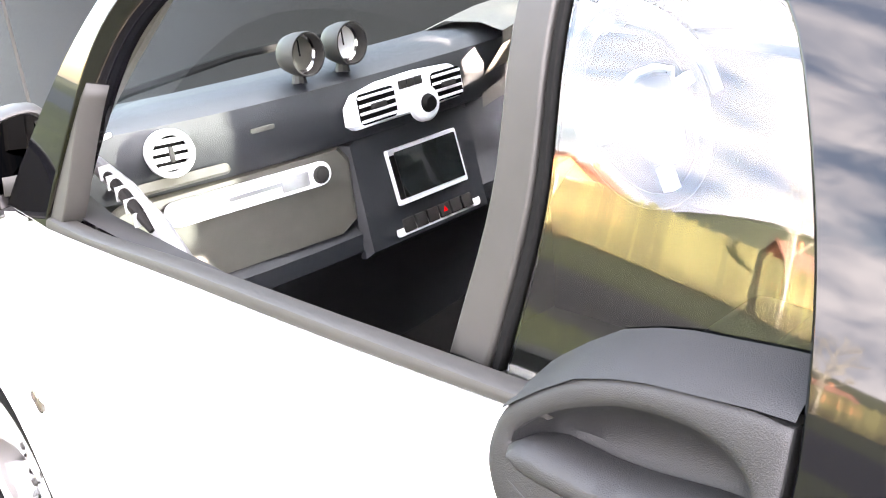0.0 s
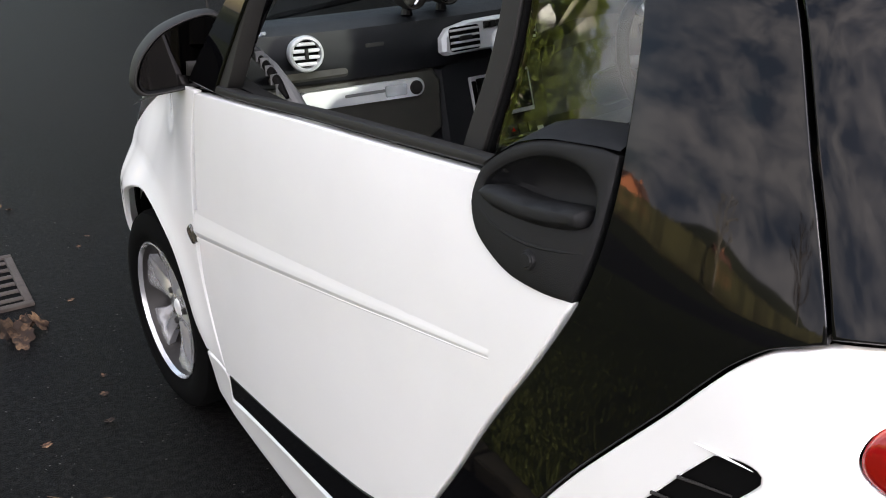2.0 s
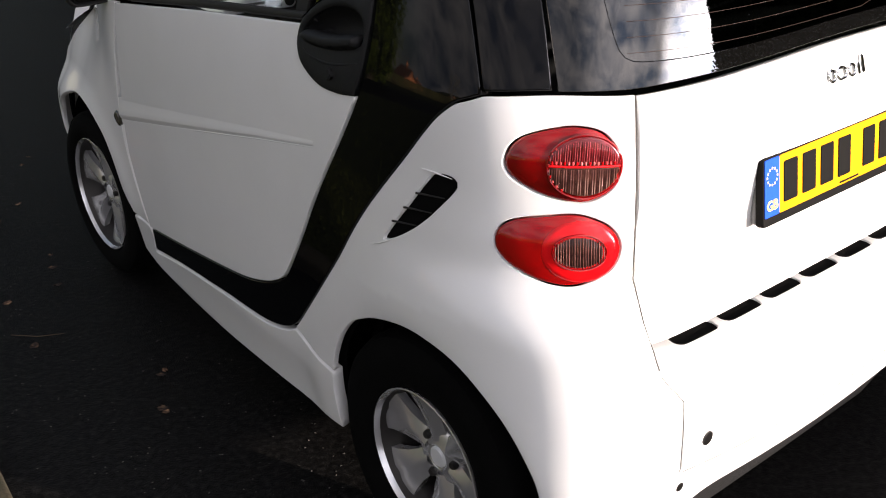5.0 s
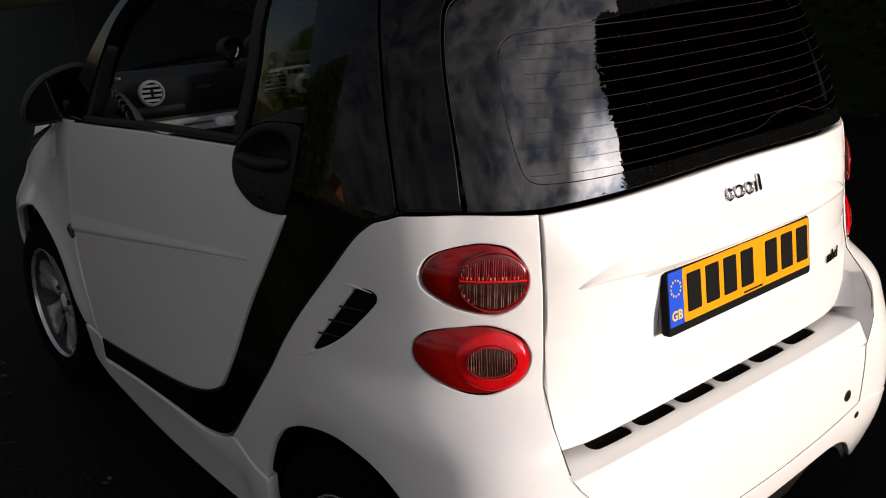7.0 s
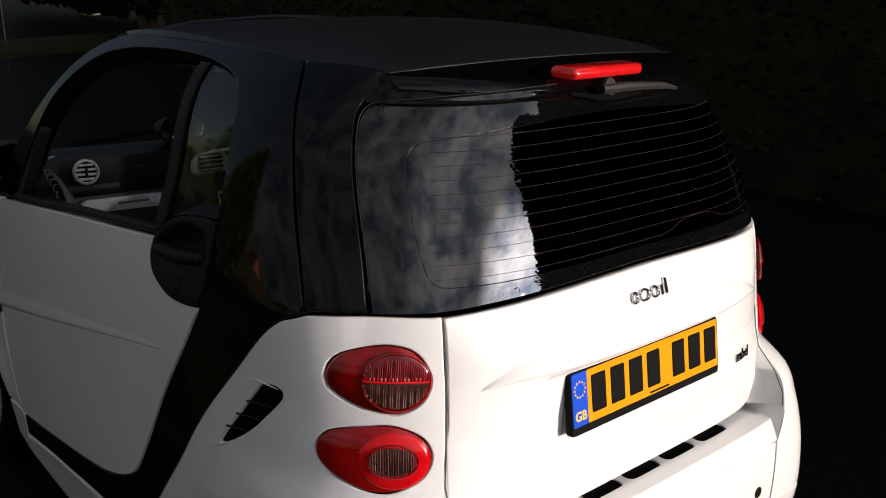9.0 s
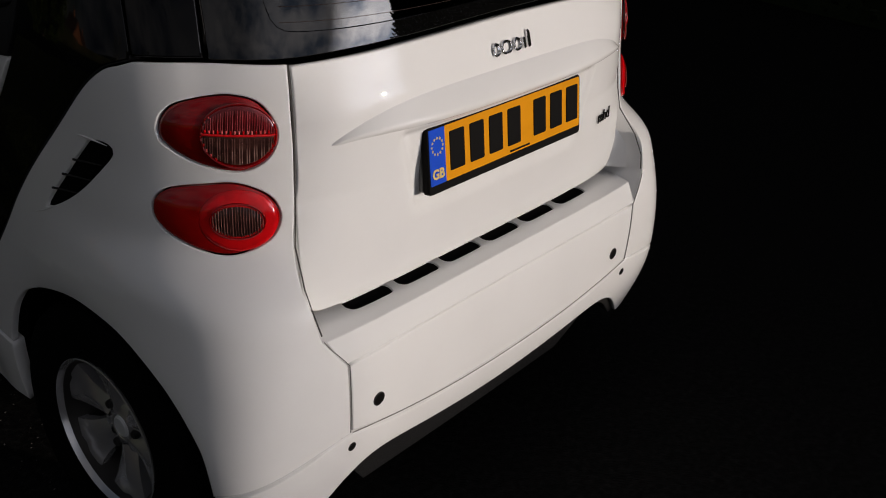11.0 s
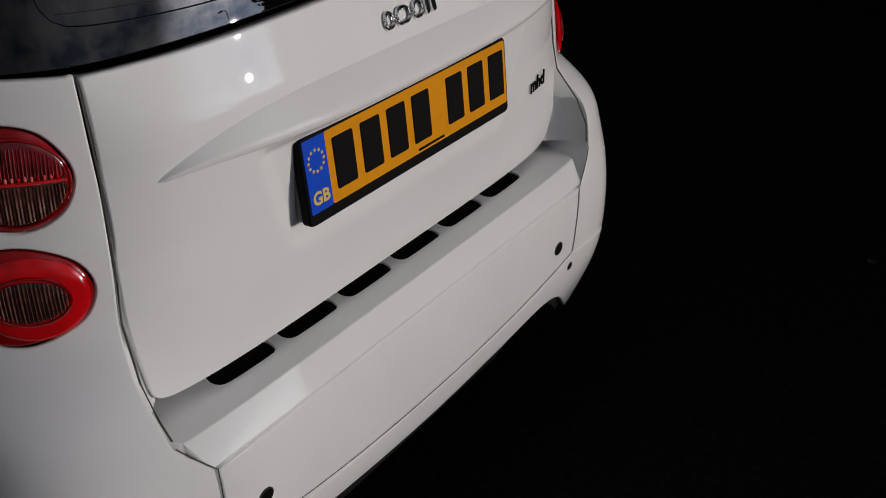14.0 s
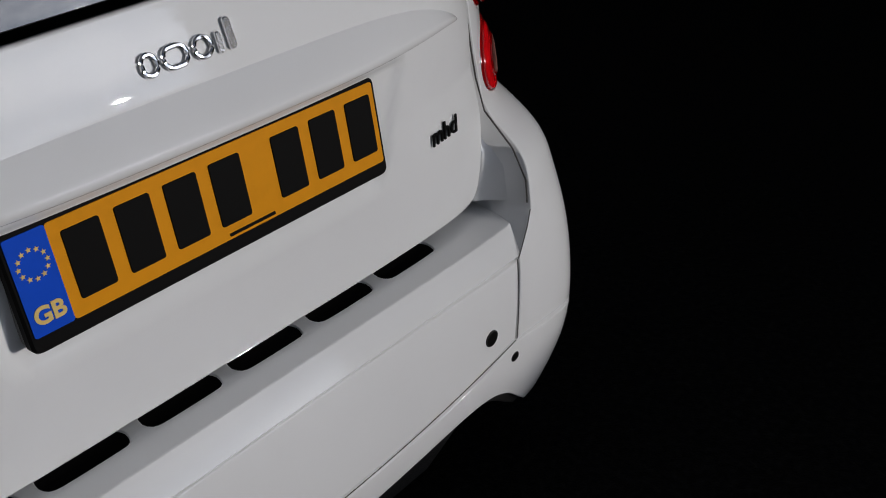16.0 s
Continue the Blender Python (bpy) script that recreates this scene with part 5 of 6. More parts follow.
part("radio_keys", prism(bmesh.new(), rounded(.012, .086, .002), SC @ Matrix.Translation((-.0835, 0, .0098)), .002), INK, radio)
SW = facing(.032, 1.280, .810, 24, 0)
row = part("switch_panel", prism(bmesh.new(), rounded(.235, .040, .008), SW, .012, .004), SILVER, dash, "silver panel with a row of black switches")
for k in range(6):
    sw = part("switch", box(bmesh.new(), (-.0135, -.015, 0), (.0135, .012, .008), .002, SW @ Matrix.Translation((-.082 + k * .0315, 0, .011))), TRIM, row)
    if k == 3:
        part("hazard_mark", prism(bmesh.new(), [(-.006, -.005), (.006, -.005), (0, .006)], SW @ Matrix.Translation((-.082 + k * .0315, 0, .0188)), .001), RED_LIT, sw, smooth=False)
part("dash_badge", prism(bmesh.new(), rounded(.045, .008, .003), facing(-.345, 1.277, 1.082, 8, -4), .002, .0005), DASH_LOW, dash)
# two gauge pods on stalks
for x, mat in ((-.233, TRIM), (-.138, SILVER)):
    m = Matrix.Translation((x, 1.315, 1.178)) @ Euler((radians(84), 0, radians(6))).to_matrix().to_4x4()
    hood = part("gauge_pod", lathe(bmesh.new(), [(.0001, -.030), (.020, -.030), (.031, -.018), (.036, .0), (.038, .024), (.037, .030), (.034, .030), (.033, .006), (.031, .004)], m, 40), TRIM, dash, "round auxiliary gauge in a black hood")
    part("gauge_face", lathe(bmesh.new(), [(.0001, .005), (.033, .005)], m, 36), SILVER if mat is SILVER else DASH_LOW, hood, "pale gauge dial")
    part("gauge_bezel", lathe(bmesh.new(), [(.030, .006), (.033, .009), (.034, .006)], m, 36), CHROME, hood)
    part("gauge_needle", box(bmesh.new(), (-.001, -.004, .0065), (.001, .024, .0085), 0, m), INK, hood)
    part("gauge_foot", tube(bmesh.new(), [(x, 1.315, 1.150), (x - .004, 1.31, 1.128)], [.010, .014], 10), TRIM, hood)
part("binnacle", sheet(bmesh.new(), [[(.20 + .30 * u, 1.24 + dy, z - .02 * (2 * u - 1)**2) for u in (0, .15, .3, .5, .7, .85, 1)] for dy, z in ((.26, 1.12), (.16, 1.165), (.06, 1.175), (.0, 1.165), (.0, 1.14), (.06, 1.06), (.06, 1.0))]), DASH_LOW, car, "instrument binnacle in front of the driver")
# steering wheel
sw_m = Matrix.Translation((.335, 1.00, 1.00)) @ Euler((radians(64), 0, 0)).to_matrix().to_4x4()
wheel_rim = part("steering_wheel", lathe(bmesh.new(), [(.183 + .016 * math.cos(a), .016 * math.sin(a)) for a in (2 * math.pi * k / 12 for k in range(13))], sw_m, 56), CABIN, car, "three-spoke steering wheel with silver accents")
part("airbag_boss", prism(bmesh.new(), [(-.075, .050), (-.030, .062), (.030, .062), (.075, .050), (.080, .035), (.035, -.085), (.015, -.105), (-.015, -.105), (-.035, -.085), (-.080, .035)][::-1], sw_m @ Matrix.Translation((0, 0, -.01)), .040, .012), TRIM, wheel_rim, "dark triangular airbag cover")
part("boss_edging", tube(bmesh.new(), [sw_m @ Vector((x, y, .028)) for x, y in ((-.080, .052), (-.030, .066), (.030, .066), (.080, .052), (.060, 0), (.036, -.088), (.0, -.112), (-.036, -.088), (-.060, 0), (-.080, .052))], .0085, 8), SILVER, wheel_rim, "silver edging of the airbag cover")
part("boss_ring", lathe(bmesh.new(), [(.016, .030), (.019, .034), (.023, .034), (.025, .030)], sw_m, 28), SILVER, wheel_rim)
for a in (8, 172):
    R = sw_m @ Matrix.Rotation(radians(a), 4, "Z")
    part("wheel_spoke", box(bmesh.new(), (.085, -.014, -.012), (.178, .014, .010), .006, R), SILVER, wheel_rim)
part("wheel_spoke", box(bmesh.new(), (-.020, -.178, -.012), (.020, -.115, .008), .006, sw_m), SILVER, wheel_rim)
part("steering_column", tube(bmesh.new(), [sw_m @ Vector((0, 0, -.01)), sw_m @ Vector((0, 0, -.28))], .045, 14), TRIM, wheel_rim)


def seat(x):
    """A bucket seat with its headrest built in."""
    base = part("seat", box(bmesh.new(), (x - .23, .36, .42), (x + .23, .86, .58), .05, seg=3), FABRIC, car, "black cloth bucket seat")
    m = Matrix.Translation((x, .38, .52)) @ Euler((radians(14), 0, 0)).to_matrix().to_4x4()
    part("backrest", box(bmesh.new(), (-.25, -.06, 0), (.25, .06, .63), .05, m, 3), FABRIC, base)
    part("headrest", box(bmesh.new(), (-.15, -.05, .60), (.15, .04, .82), .045, m, 3), FABRIC, base)
    for s in (-1, 1):
        part("bolster", box(bmesh.new(), (s * .20 - .035, .02, .05), (s * .20 + .035, .11, .46), .03, m, 3), FABRIC, base)
    part("seat_runner", box(bmesh.new(), (x - .20, .40, .30), (x + .20, .82, .42), .01), TRIM, base)


seat(-.335)
seat(.335)
# floor, bulkhead, headlining, inner doors
part("cabin_floor", box(bmesh.new(), (-.66, -.05, .25), (.66, 1.62, .30), .01), CABIN, car)
part("firewall", box(bmesh.new(), (-.62, 1.45, .30), (.62, 1.48, 1.0), .01), CABIN, car)
part("rear_bulkhead", box(bmesh.new(), (-.60, .0, .30), (.60, .04, 1.02), .02), CABIN, car)
part("load_cover", sheet(bmesh.new(), [[(u * .58, y, z) for u in (-1, -.5, 0, .5, 1)] for y, z in ((-.22, 1.03), (.0, 1.06), (.12, 1.04), (.16, .9))]), CABIN, car)
part("headlining", sheet(bmesh.new(), [[(u * .50, y, z - .03 * u * u) for u in (-1, -.5, 0, .5, 1)] for y, z in ((-.08, 1.485), (.1, 1.515), (.4, 1.525), (.8, 1.515), (1.0, 1.49))]), CABIN, car)
for side in (-1, 1):
    card = part("door_card", sheet(bmesh.new(), [[(side * (hw - .035 * (y > 1.2)), y, z) for y in (.30, .6, .9, 1.2, 1.45)] for z, hw in ((1.06, .70), (1.05, .655), (1.0, .64), (.8, .63), (.7, .60), (.66, .62), (.4, .64), (.3, .64))]), CABIN, car, "dark inner door lining")
    bow = part("door_grab", tube(bmesh.new(), [(side * .652, 1.30, 1.125), (side * .650, 1.24, 1.118), (side * .645, 1.17, 1.095), (side * .640, 1.10, 1.055), (side * .636, 1.05, 1.01), (side * .634, 1.02, .96)], [.006, .012, .014, .015, .015, .014], 10), GREY, card, "pale curved grab trim with a dark slotted outlet")
    outlet = part("grab_outlet", tube(bmesh.new(), [(side * (.651 + .006), 1.215 - .030 * k - .006, 1.108 - .0105 * k - .0012 * k * k + .011) for k in range(5)], [.004, .0085, .009, .0085, .004], 10), INK, bow, "black slotted outlet in the grab trim")
    for k in range(5):
        part("grab_slat", box(bmesh.new(), (-.009, -.0012, -.010), (.009, .0012, .010), 0, Matrix.Translation((side * .659, 1.199 - .020 * k - .006, 1.106 - .0085 * k - .0009 * k * k + .012))), GREY, outlet)
    part("pillar_trim", tube(bmesh.new(), [(side * .575, 1.06, 1.40), (side * .615, 1.17, 1.28), (side * .648, 1.27, 1.17), (side * .668, 1.345, 1.06)], [.022, .026, .032, .045], 10), DASH_LOW, car, "grey inner windscreen pillar trim")
part("lock_pin", tube(bmesh.new(), [(-.648, 1.275, 1.135), (-.60, 1.285, 1.138)], [.006, .004], 8), SILVER, car)
part("rear_view_mirror", box(bmesh.new(), (-.11, .98, 1.40), (.11, 1.01, 1.455), .012), TRIM, car)


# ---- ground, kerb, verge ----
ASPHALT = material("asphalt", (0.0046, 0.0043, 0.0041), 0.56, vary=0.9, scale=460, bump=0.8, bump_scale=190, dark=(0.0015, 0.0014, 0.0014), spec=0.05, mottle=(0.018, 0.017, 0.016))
GRASS = material("turf", (0.020, 0.025, 0.007), 0.95, vary=0.5, scale=9, bump=0.8, bump_scale=60, spec=0.15)
BLADE = material("grass_blade", (0.060, 0.068, 0.015), 0.8, vary=0.5, scale=5, spec=0.2)
BLADE_FAR = material("verge_blade", (0.032, 0.040, 0.010), 0.85, vary=0.5, scale=5, spec=0.1)
KERB = material("kerb_concrete", (0.036, 0.027, 0.013), 0.92, vary=0.4, scale=45, bump=0.7, bump_scale=180, dark=(0.018, 0.020, 0.006), mottle=(0.080, 0.062, 0.034), rnd=0.12)
IRON = material("cast_iron", (0.060, 0.047, 0.040), 0.75, metal=0.15, vary=0.4, scale=70, bump=0.5, bump_scale=150)
LEAF = material("dead_leaf", (0.045, 0.021, 0.010), 0.85, vary=0.5, scale=45, dark=(0.022, 0.010, 0.006), mottle=(0.26, 0.15, 0.08), rnd=0.75)
HEDGE = material("conifer_green", (0.012, 0.020, 0.006), 0.8, vary=0.5, scale=3, spec=0.2)
CONIFER = material("golden_conifer", (0.062, 0.085, 0.012), 0.75, vary=0.5, scale=2.5, spec=0.2)
BARK = material("bark", (0.10, 0.075, 0.05), 0.95, vary=0.4, scale=12, bump=0.6)
BIRCH = material("birch_bark", (0.30, 0.27, 0.20), 0.8, vary=0.4, scale=8)
TWIG = material("bare_twigs", (0.085, 0.056, 0.03), 0.9, vary=0.4, scale=5)
SHRUB = material("brown_shrub", (0.048, 0.033, 0.016), 0.9, vary=0.5, scale=2.0, mottle=(0.09, 0.055, 0.02))
PLANK = material("fence_board", (0.135, 0.125, 0.045), 0.9, vary=0.35, scale=6, rnd=0.4)
BRICK = material("orange_brick", (0.50, 0.17, 0.07), 0.9, vary=0.25, scale=14)
TILE = material("roof_tile", (0.17, 0.075, 0.045), 0.9, vary=0.3, scale=10)
PANE = material("house_window", (0.02, 0.022, 0.025), 0.1)
UPVC = material("white_frame", (0.75, 0.75, 0.73), 0.4)
HILL = material("hill_grass", (0.07, 0.075, 0.035), 0.95, vary=0.35, scale=.03, spec=0.1)

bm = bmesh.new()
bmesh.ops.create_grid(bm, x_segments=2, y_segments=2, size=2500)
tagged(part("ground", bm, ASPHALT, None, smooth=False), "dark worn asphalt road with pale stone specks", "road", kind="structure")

SLANT = math.atan(.074)
KERB_M = Matrix.Translation((-1.305, 2.0, 0)) @ Matrix.Rotation(-SLANT, 4, "Z")     # x away from the road is negative, y along the kerb
bm = bmesh.new()
sheet(bm, [[KERB_M @ Vector((x, y, z + .012 * math.sin(x * 1.7) * math.cos(y * .9))) for y in [-60 + 2.0 * k for k in range(71)]] for x, z in ((-.108, .062), (-.6, .075), (-1.5, .08), (-3.0, .06), (-5.0, .03), (-6.3, .012), (-6.6, -.02))])
tagged(part("verge", bm, GRASS, None), "rough winter grass verge beside the kerb", "grass", kind="structure")
bm = bmesh.new()
sheet(bm, [[KERB_M @ Vector((x, y, z)) for y in (-400, -60, 0, 60, 400)] for x, z in ((-14.0, -.02), (-14.3, .03), (-26, .04), (-700, .05))])
tagged(part("field", bm, GRASS, None), "grass strip beyond the far road", "grass", kind="structure")
kerb = tagged(new("kerb"), "weathered concrete kerb stones with mossy joints", "kerb", kind="structure")
st = bmesh.new()
box(st, (-.105, .004, -.06), (0, .906, .068), .012, seg=3)
stone = part("kerb_stone", st, KERB, kerb)
stone.matrix_local = KERB_M @ Matrix.Translation((0, -3.66, 0))
for k in range(1, 22):
    c = stone.copy()
    scene.collection.objects.link(c)
    c.matrix_local = KERB_M @ Matrix.Translation((random.uniform(-.002, .002), -3.66 - 1.83 + .915 * k, random.uniform(-.003, .003))) @ Matrix.Rotation(radians(random.uniform(-.15, .15)), 4, "Z")

rng = random.Random(5)


def blades(name, spots, mat, lo, hi, label, lean=.5):
    """Many single grass blades as one mesh."""
    vs, fs = [], []
    for x, y, z in spots:
        a, h, w = rng.uniform(0, 6.28), rng.uniform(lo, hi), rng.uniform(.0015, .0035)
        dx, dy = math.cos(a), math.sin(a)
        b = rng.uniform(.1, lean) * h
        n = len(vs)
        ca, sa = math.cos(a + 1.57) * w, math.sin(a + 1.57) * w
        vs += [(x - ca, y - sa, z), (x + ca, y + sa, z), (x + dx * b * .4 + ca * .7, y + dy * b * .4 + sa * .7, z + h * .6), (x + dx * b * .4 - ca * .7, y + dy * b * .4 - sa * .7, z + h * .6), (x + dx * b, y + dy * b, z + h * rng.uniform(.7, 1))]
        fs += [(n, n + 1, n + 2, n + 3), (n + 3, n + 2, n + 4)]
    me = bpy.data.meshes.new(name)
    me.from_pydata(vs, [], fs)
    me.materials.append(mat)
    return tagged(new(name, me), label, "grass", kind="stuff")


spots = []
for _ in range(42000):
    u, v = rng.random()**1.6 * 1.1, rng.uniform(-1.6, 3.2)
    p = KERB_M @ Vector((-.095 - u, v, .06))
    spots.append(tuple(p))
blades("grass", spots, BLADE, .008, .032, "short green grass blades along the kerb", .9)
spots = [tuple(KERB_M @ Vector((-.10 - rng.random()**1.3 * 6, rng.uniform(-12, 16), .05))) for _ in range(16000)]
blades("grass_far", spots, BLADE_FAR, .04, .11, "rough green grass over the verge", .9)

# ---- gully grate with fallen leaves ----
GM = KERB_M @ Matrix.Translation((.190, .965, .004))
grate = tagged(new("drain_grate"), "rusty cast-iron gully grate, half covered by dead leaves", "drain")
bm = bmesh.new()
for lo, hi in (((-.205, -.235, -.03), (.193, -.205, .008)), ((-.205, .205, -.03), (.193, .235, .008)), ((-.205, -.205, -.03), (-.165, .205, .008)), ((.165, -.205, -.03), (.193, .205, .008))):
    box(bm, lo, hi, .004)
g = part("grate_frame", bm, IRON, grate)
g.matrix_local = GM
# Near-black block set between the bars paints the shade of the drain.
bm = bmesh.new()
box(bm, (-.163, -.205, -.02), (.163, .205, .0005), 0)
w = part("drain_well", bm, LINER_SHADE, grate)
w.matrix_local = GM
for k in range(6):
    y = -.165 + .066 * k
    b = part("grate_bar", box(bmesh.new(), (-.165, y - .013, -.02), (.165, y + .013, .006), .004), IRON, grate)
    b.matrix_local = GM


def leaf_mesh(r):
    """A curled, lobed dead leaf."""
    bm = bmesh.new()
    n = 22
    mid = [bm.verts.new((0, 0, .006))]
    ring = []
    curl = r.uniform(.2, .75)
    for k in range(n):
        a = 2 * math.pi * k / n
        rad = (.030 + .016 * abs(math.cos(2.5 * a)) + r.uniform(-.004, .004)) * (1.25 if abs(a - math.pi) > 2.2 else .9)
        ring.append(bm.verts.new((rad * math.cos(a), rad * math.sin(a), .004 + curl * .022 * math.sin(a * 2 + r.random()) ** 2 + curl * rad * rad * 9)))
    inner = [bm.verts.new((v.co * .5) + Vector((0, 0, .002))) for v in ring]
    for k in range(n):
        bm.faces.new((ring[k], ring[(k + 1) % n], inner[(k + 1) % n], inner[k]))
        bm.faces.new((inner[k], inner[(k + 1) % n], mid[0]))
    tube(bm, [(0, 0, .006), (-.03, 0, .010), (-.055, .004, .016)], [.0015, .0012, .001], 5)
    return bm


kinds = []
for k in range(5):
    me = bpy.data.meshes.new("dead_leaf")
    b = leaf_mesh(rng)
    b.to_mesh(me)
    b.free()
    me.shade_smooth()
    me.materials.append(LEAF)
    kinds.append(me)


def drop_leaf(p, size, tilt=.3):
    ob = new("dead_leaf", rng.choice(kinds))
    ob.matrix_world = Matrix.Translation(p) @ Euler((rng.uniform(-tilt, tilt), rng.uniform(-tilt, tilt), rng.uniform(0, 6.28))).to_matrix().to_4x4() @ Matrix.Scale(size, 4)
    return tagged(ob, "curled brown dead leaf lying on the asphalt", "leaf", "fallen leaves")


for _ in range(52):
    drop_leaf(GM @ Vector((min(.12, -.19 + abs(rng.gauss(0, .12))), rng.gauss(.02, .13), .006 + rng.random() * .02)), rng.uniform(.45, 1.05), .8)
for _ in range(9):
    drop_leaf(Vector((-.965 + rng.gauss(0, .035), 2.54 + rng.gauss(0, .04), .002 + .018 * rng.random())), rng.uniform(.5, 1.1), .9)
for x, y in ((-.85, 1.12), (-.94, .92), (-1.15, 2.35), (-.75, 3.7), (-1.02, 4.6), (-.4, 5.2), (.9, -1.6), (1.6, -.9), (-.9, 1.85), (-.6, 3.1), (-1.1, 1.5),
             (-.72, 3.65), (-.54, 3.18), (-.76, 2.66), (-.83, 2.1), (-1.07, 1.84), (-1.25, 1.68), (-.87, 1.1), (-.94, .94), (-.86, 2.0)):
    drop_leaf(Vector((x, y, .002)), rng.uniform(.2, .36), .2)

# pale chips and grit over the road
vs, fs = [], []
for _ in range(1500):
    near = rng.random() < .8
    x, y = (rng.uniform(-1.3, -.55), rng.uniform(-.6, 6.0)) if near else (rng.uniform(-1.3, 1.5), rng.uniform(2.4, 14))
    s = rng.uniform(.0012, .0032) * (1 if near else 1.6)
    n = len(vs)
    for k in range(5):
        a = 2 * math.pi * k / 5 + rng.random()
        vs.append((x + s * math.cos(a), y + s * math.sin(a), .0005))
    vs.append((x, y, .0005 + s * .6))
    fs += [(n + k, n + (k + 1) % 5, n + 5) for k in range(5)]
me = bpy.data.meshes.new("grit")
me.from_pydata(vs, [], fs)
me.materials.append(material("stone_chips", (0.085, 0.08, 0.075), 0.9, vary=0.5, scale=30))
tagged(new("grit", me), "pale stone chips and grit on the asphalt", "grit", kind="stuff")
part_twig = tube(bmesh.new(), [(-1.13, 1.62, .004), (-1.07, 1.55, .007), (-1.0, 1.52, .004)], [.001, .0013, .0007], 5)
tagged(part("twig", part_twig, TWIG, None), "thin dry twig on the asphalt", "twig")


# ---- trees ----
def clump_tree(name, height, radius, mat, label, n=5200, base=.4, seed=1, size=.16, clumps=0):
    """A conifer: tapered trunk, limbs, and a ragged crown of many small sprays."""
    r = random.Random(seed)
    root = tagged(new(name), label, "tree")
    part("trunk", tube(bmesh.new(), [(0, 0, -.1), (.03, .02, height * .3), (0, .03, height * .6), (.02, 0, height * .95)], [radius * .10, radius * .08, radius * .05, .02], 10), BARK, root)
    bm = bmesh.new()
    for k in range(22):
        z = base + (height - base) * (k + .5) / 24
        a = k * 2.4
        q = radius * (1 - (z / height)**1.6) * .8
        tube(bm, [(0, 0, z), (q * .5 * math.cos(a), q * .5 * math.sin(a), z + .15), (q * math.cos(a), q * math.sin(a), z + .35)], [.035, .02, .008], 5)
    part("limb", bm, BARK, root)
    lobes = [(r.uniform(0, 6.28), r.uniform(.05, .95), r.uniform(.05, .22)) for _ in range(26)]
    vs, fs, hubs = [], [], []

    def spot():
        h = r.random()**.85
        z = base + (height - base) * h
        a = r.uniform(0, 6.28)
        env = radius * (1 - h**2.1)**.6 * min(1, .55 + h * 3)
        for la, lh, ls in lobes:
            d = math.cos(a - la)
            env *= 1 + ls * max(0, d)**6 * math.exp(-((h - lh) / .12)**2)
        q = env * (r.random()**.28) * r.uniform(.82, 1.06)
        return Vector((q * math.cos(a), q * math.sin(a), z)), a
    for _ in range(clumps):
        hubs.append((*spot(), r.uniform(.12, .34)))
    for _ in range(n):
        if hubs:
            c, a, w = r.choice(hubs)
            d = Vector((r.gauss(0, 1), r.gauss(0, 1), r.gauss(.25, 1))).normalized()
            c = c + Vector((d.x, d.y, d.z * 1.5)) * w * r.random()**.4
            out = (d + Vector((math.cos(a), math.sin(a), .8)) * .7).normalized()
        else:
            c, a = spot()
            out = Vector((math.cos(a), math.sin(a), r.uniform(.3, 1.3))).normalized()
        side = out.cross(Vector((r.uniform(-1, 1), r.uniform(-1, 1), r.uniform(-.4, .4)))).normalized()
        s = size * r.uniform(.5, 1.25)
        k = len(vs)
        vs += [c - side * s * .35, c + side * s * .35, c + out * s * .8 + side * s * .28, c + out * s * 1.3, c + out * s * .8 - side * s * .28]
        fs += [(k, k + 1, k + 2, k + 3, k + 4)]
    if clumps:
        iv, jf = [], []
        for _ in range(9000):
            c, a = spot()
            c = Vector((c.x * .72, c.y * .72, c.z * .97))
            out, w = Vector((math.cos(a), math.sin(a), r.uniform(-.5, 1))).normalized(), r.uniform(.15, .32)
            u = out.cross(Vector((r.uniform(-1, 1), r.uniform(-1, 1), r.uniform(-1, 1)))).normalized() * w
            k = len(iv)
            iv += [c - u * .5, c + u * .5, c + out * w + u * .3, c + out * w - u * .3]
            jf.append((k, k + 1, k + 2, k + 3))
        me = bpy.data.meshes.new("inner_crown")
        me.from_pydata(iv, [], jf)
        me.materials.append(HEDGE)
        inner = new("inner_crown", me)
        inner.parent = root
    me = bpy.data.meshes.new("crown")
    me.from_pydata(vs, [], fs)
    me.materials.append(mat)
    crown = new("crown", me)
    crown.parent = root
    return root


dark = clump_tree("conifer", 9.5, 2.5, HEDGE, "tall dark evergreen conifer in a roadside row", 16000, .2, 3, size=.19)
dark.matrix_world = pose(7.4, -6.8, 0, 0, 0, 20)
row = ((7.6, -3.4), (8.0, -.4), (8.5, 2.6), (8.1, 5.6), (8.5, 8.6), (8.2, 11.8), (8.6, 15.0), (8.3, 18.5), (8.7, 22.5), (9.55, -10.0), (11.0, -13.0), (9.4, -5.2), (9.3, -1.8), (10.3, -2.0), (10.6, 1.1), (10.4, 4.2), (10.8, 7.2))
dark["group"] = "evergreen row"
for k, (x, y) in enumerate(row):
    copy_thing(dark, pose(x, y, 0, 0, 0, 47 * k) @ Matrix.Scale(.9 + .06 * ((k * 7) % 5), 4))
gold = clump_tree("golden_conifer", 12.0, 2.7, CONIFER, "tall golden-green conifer on the far verge", 60000, .25, 8, size=.105, clumps=1500)
gold.matrix_world = pose(-14.7, 16.0, 0)


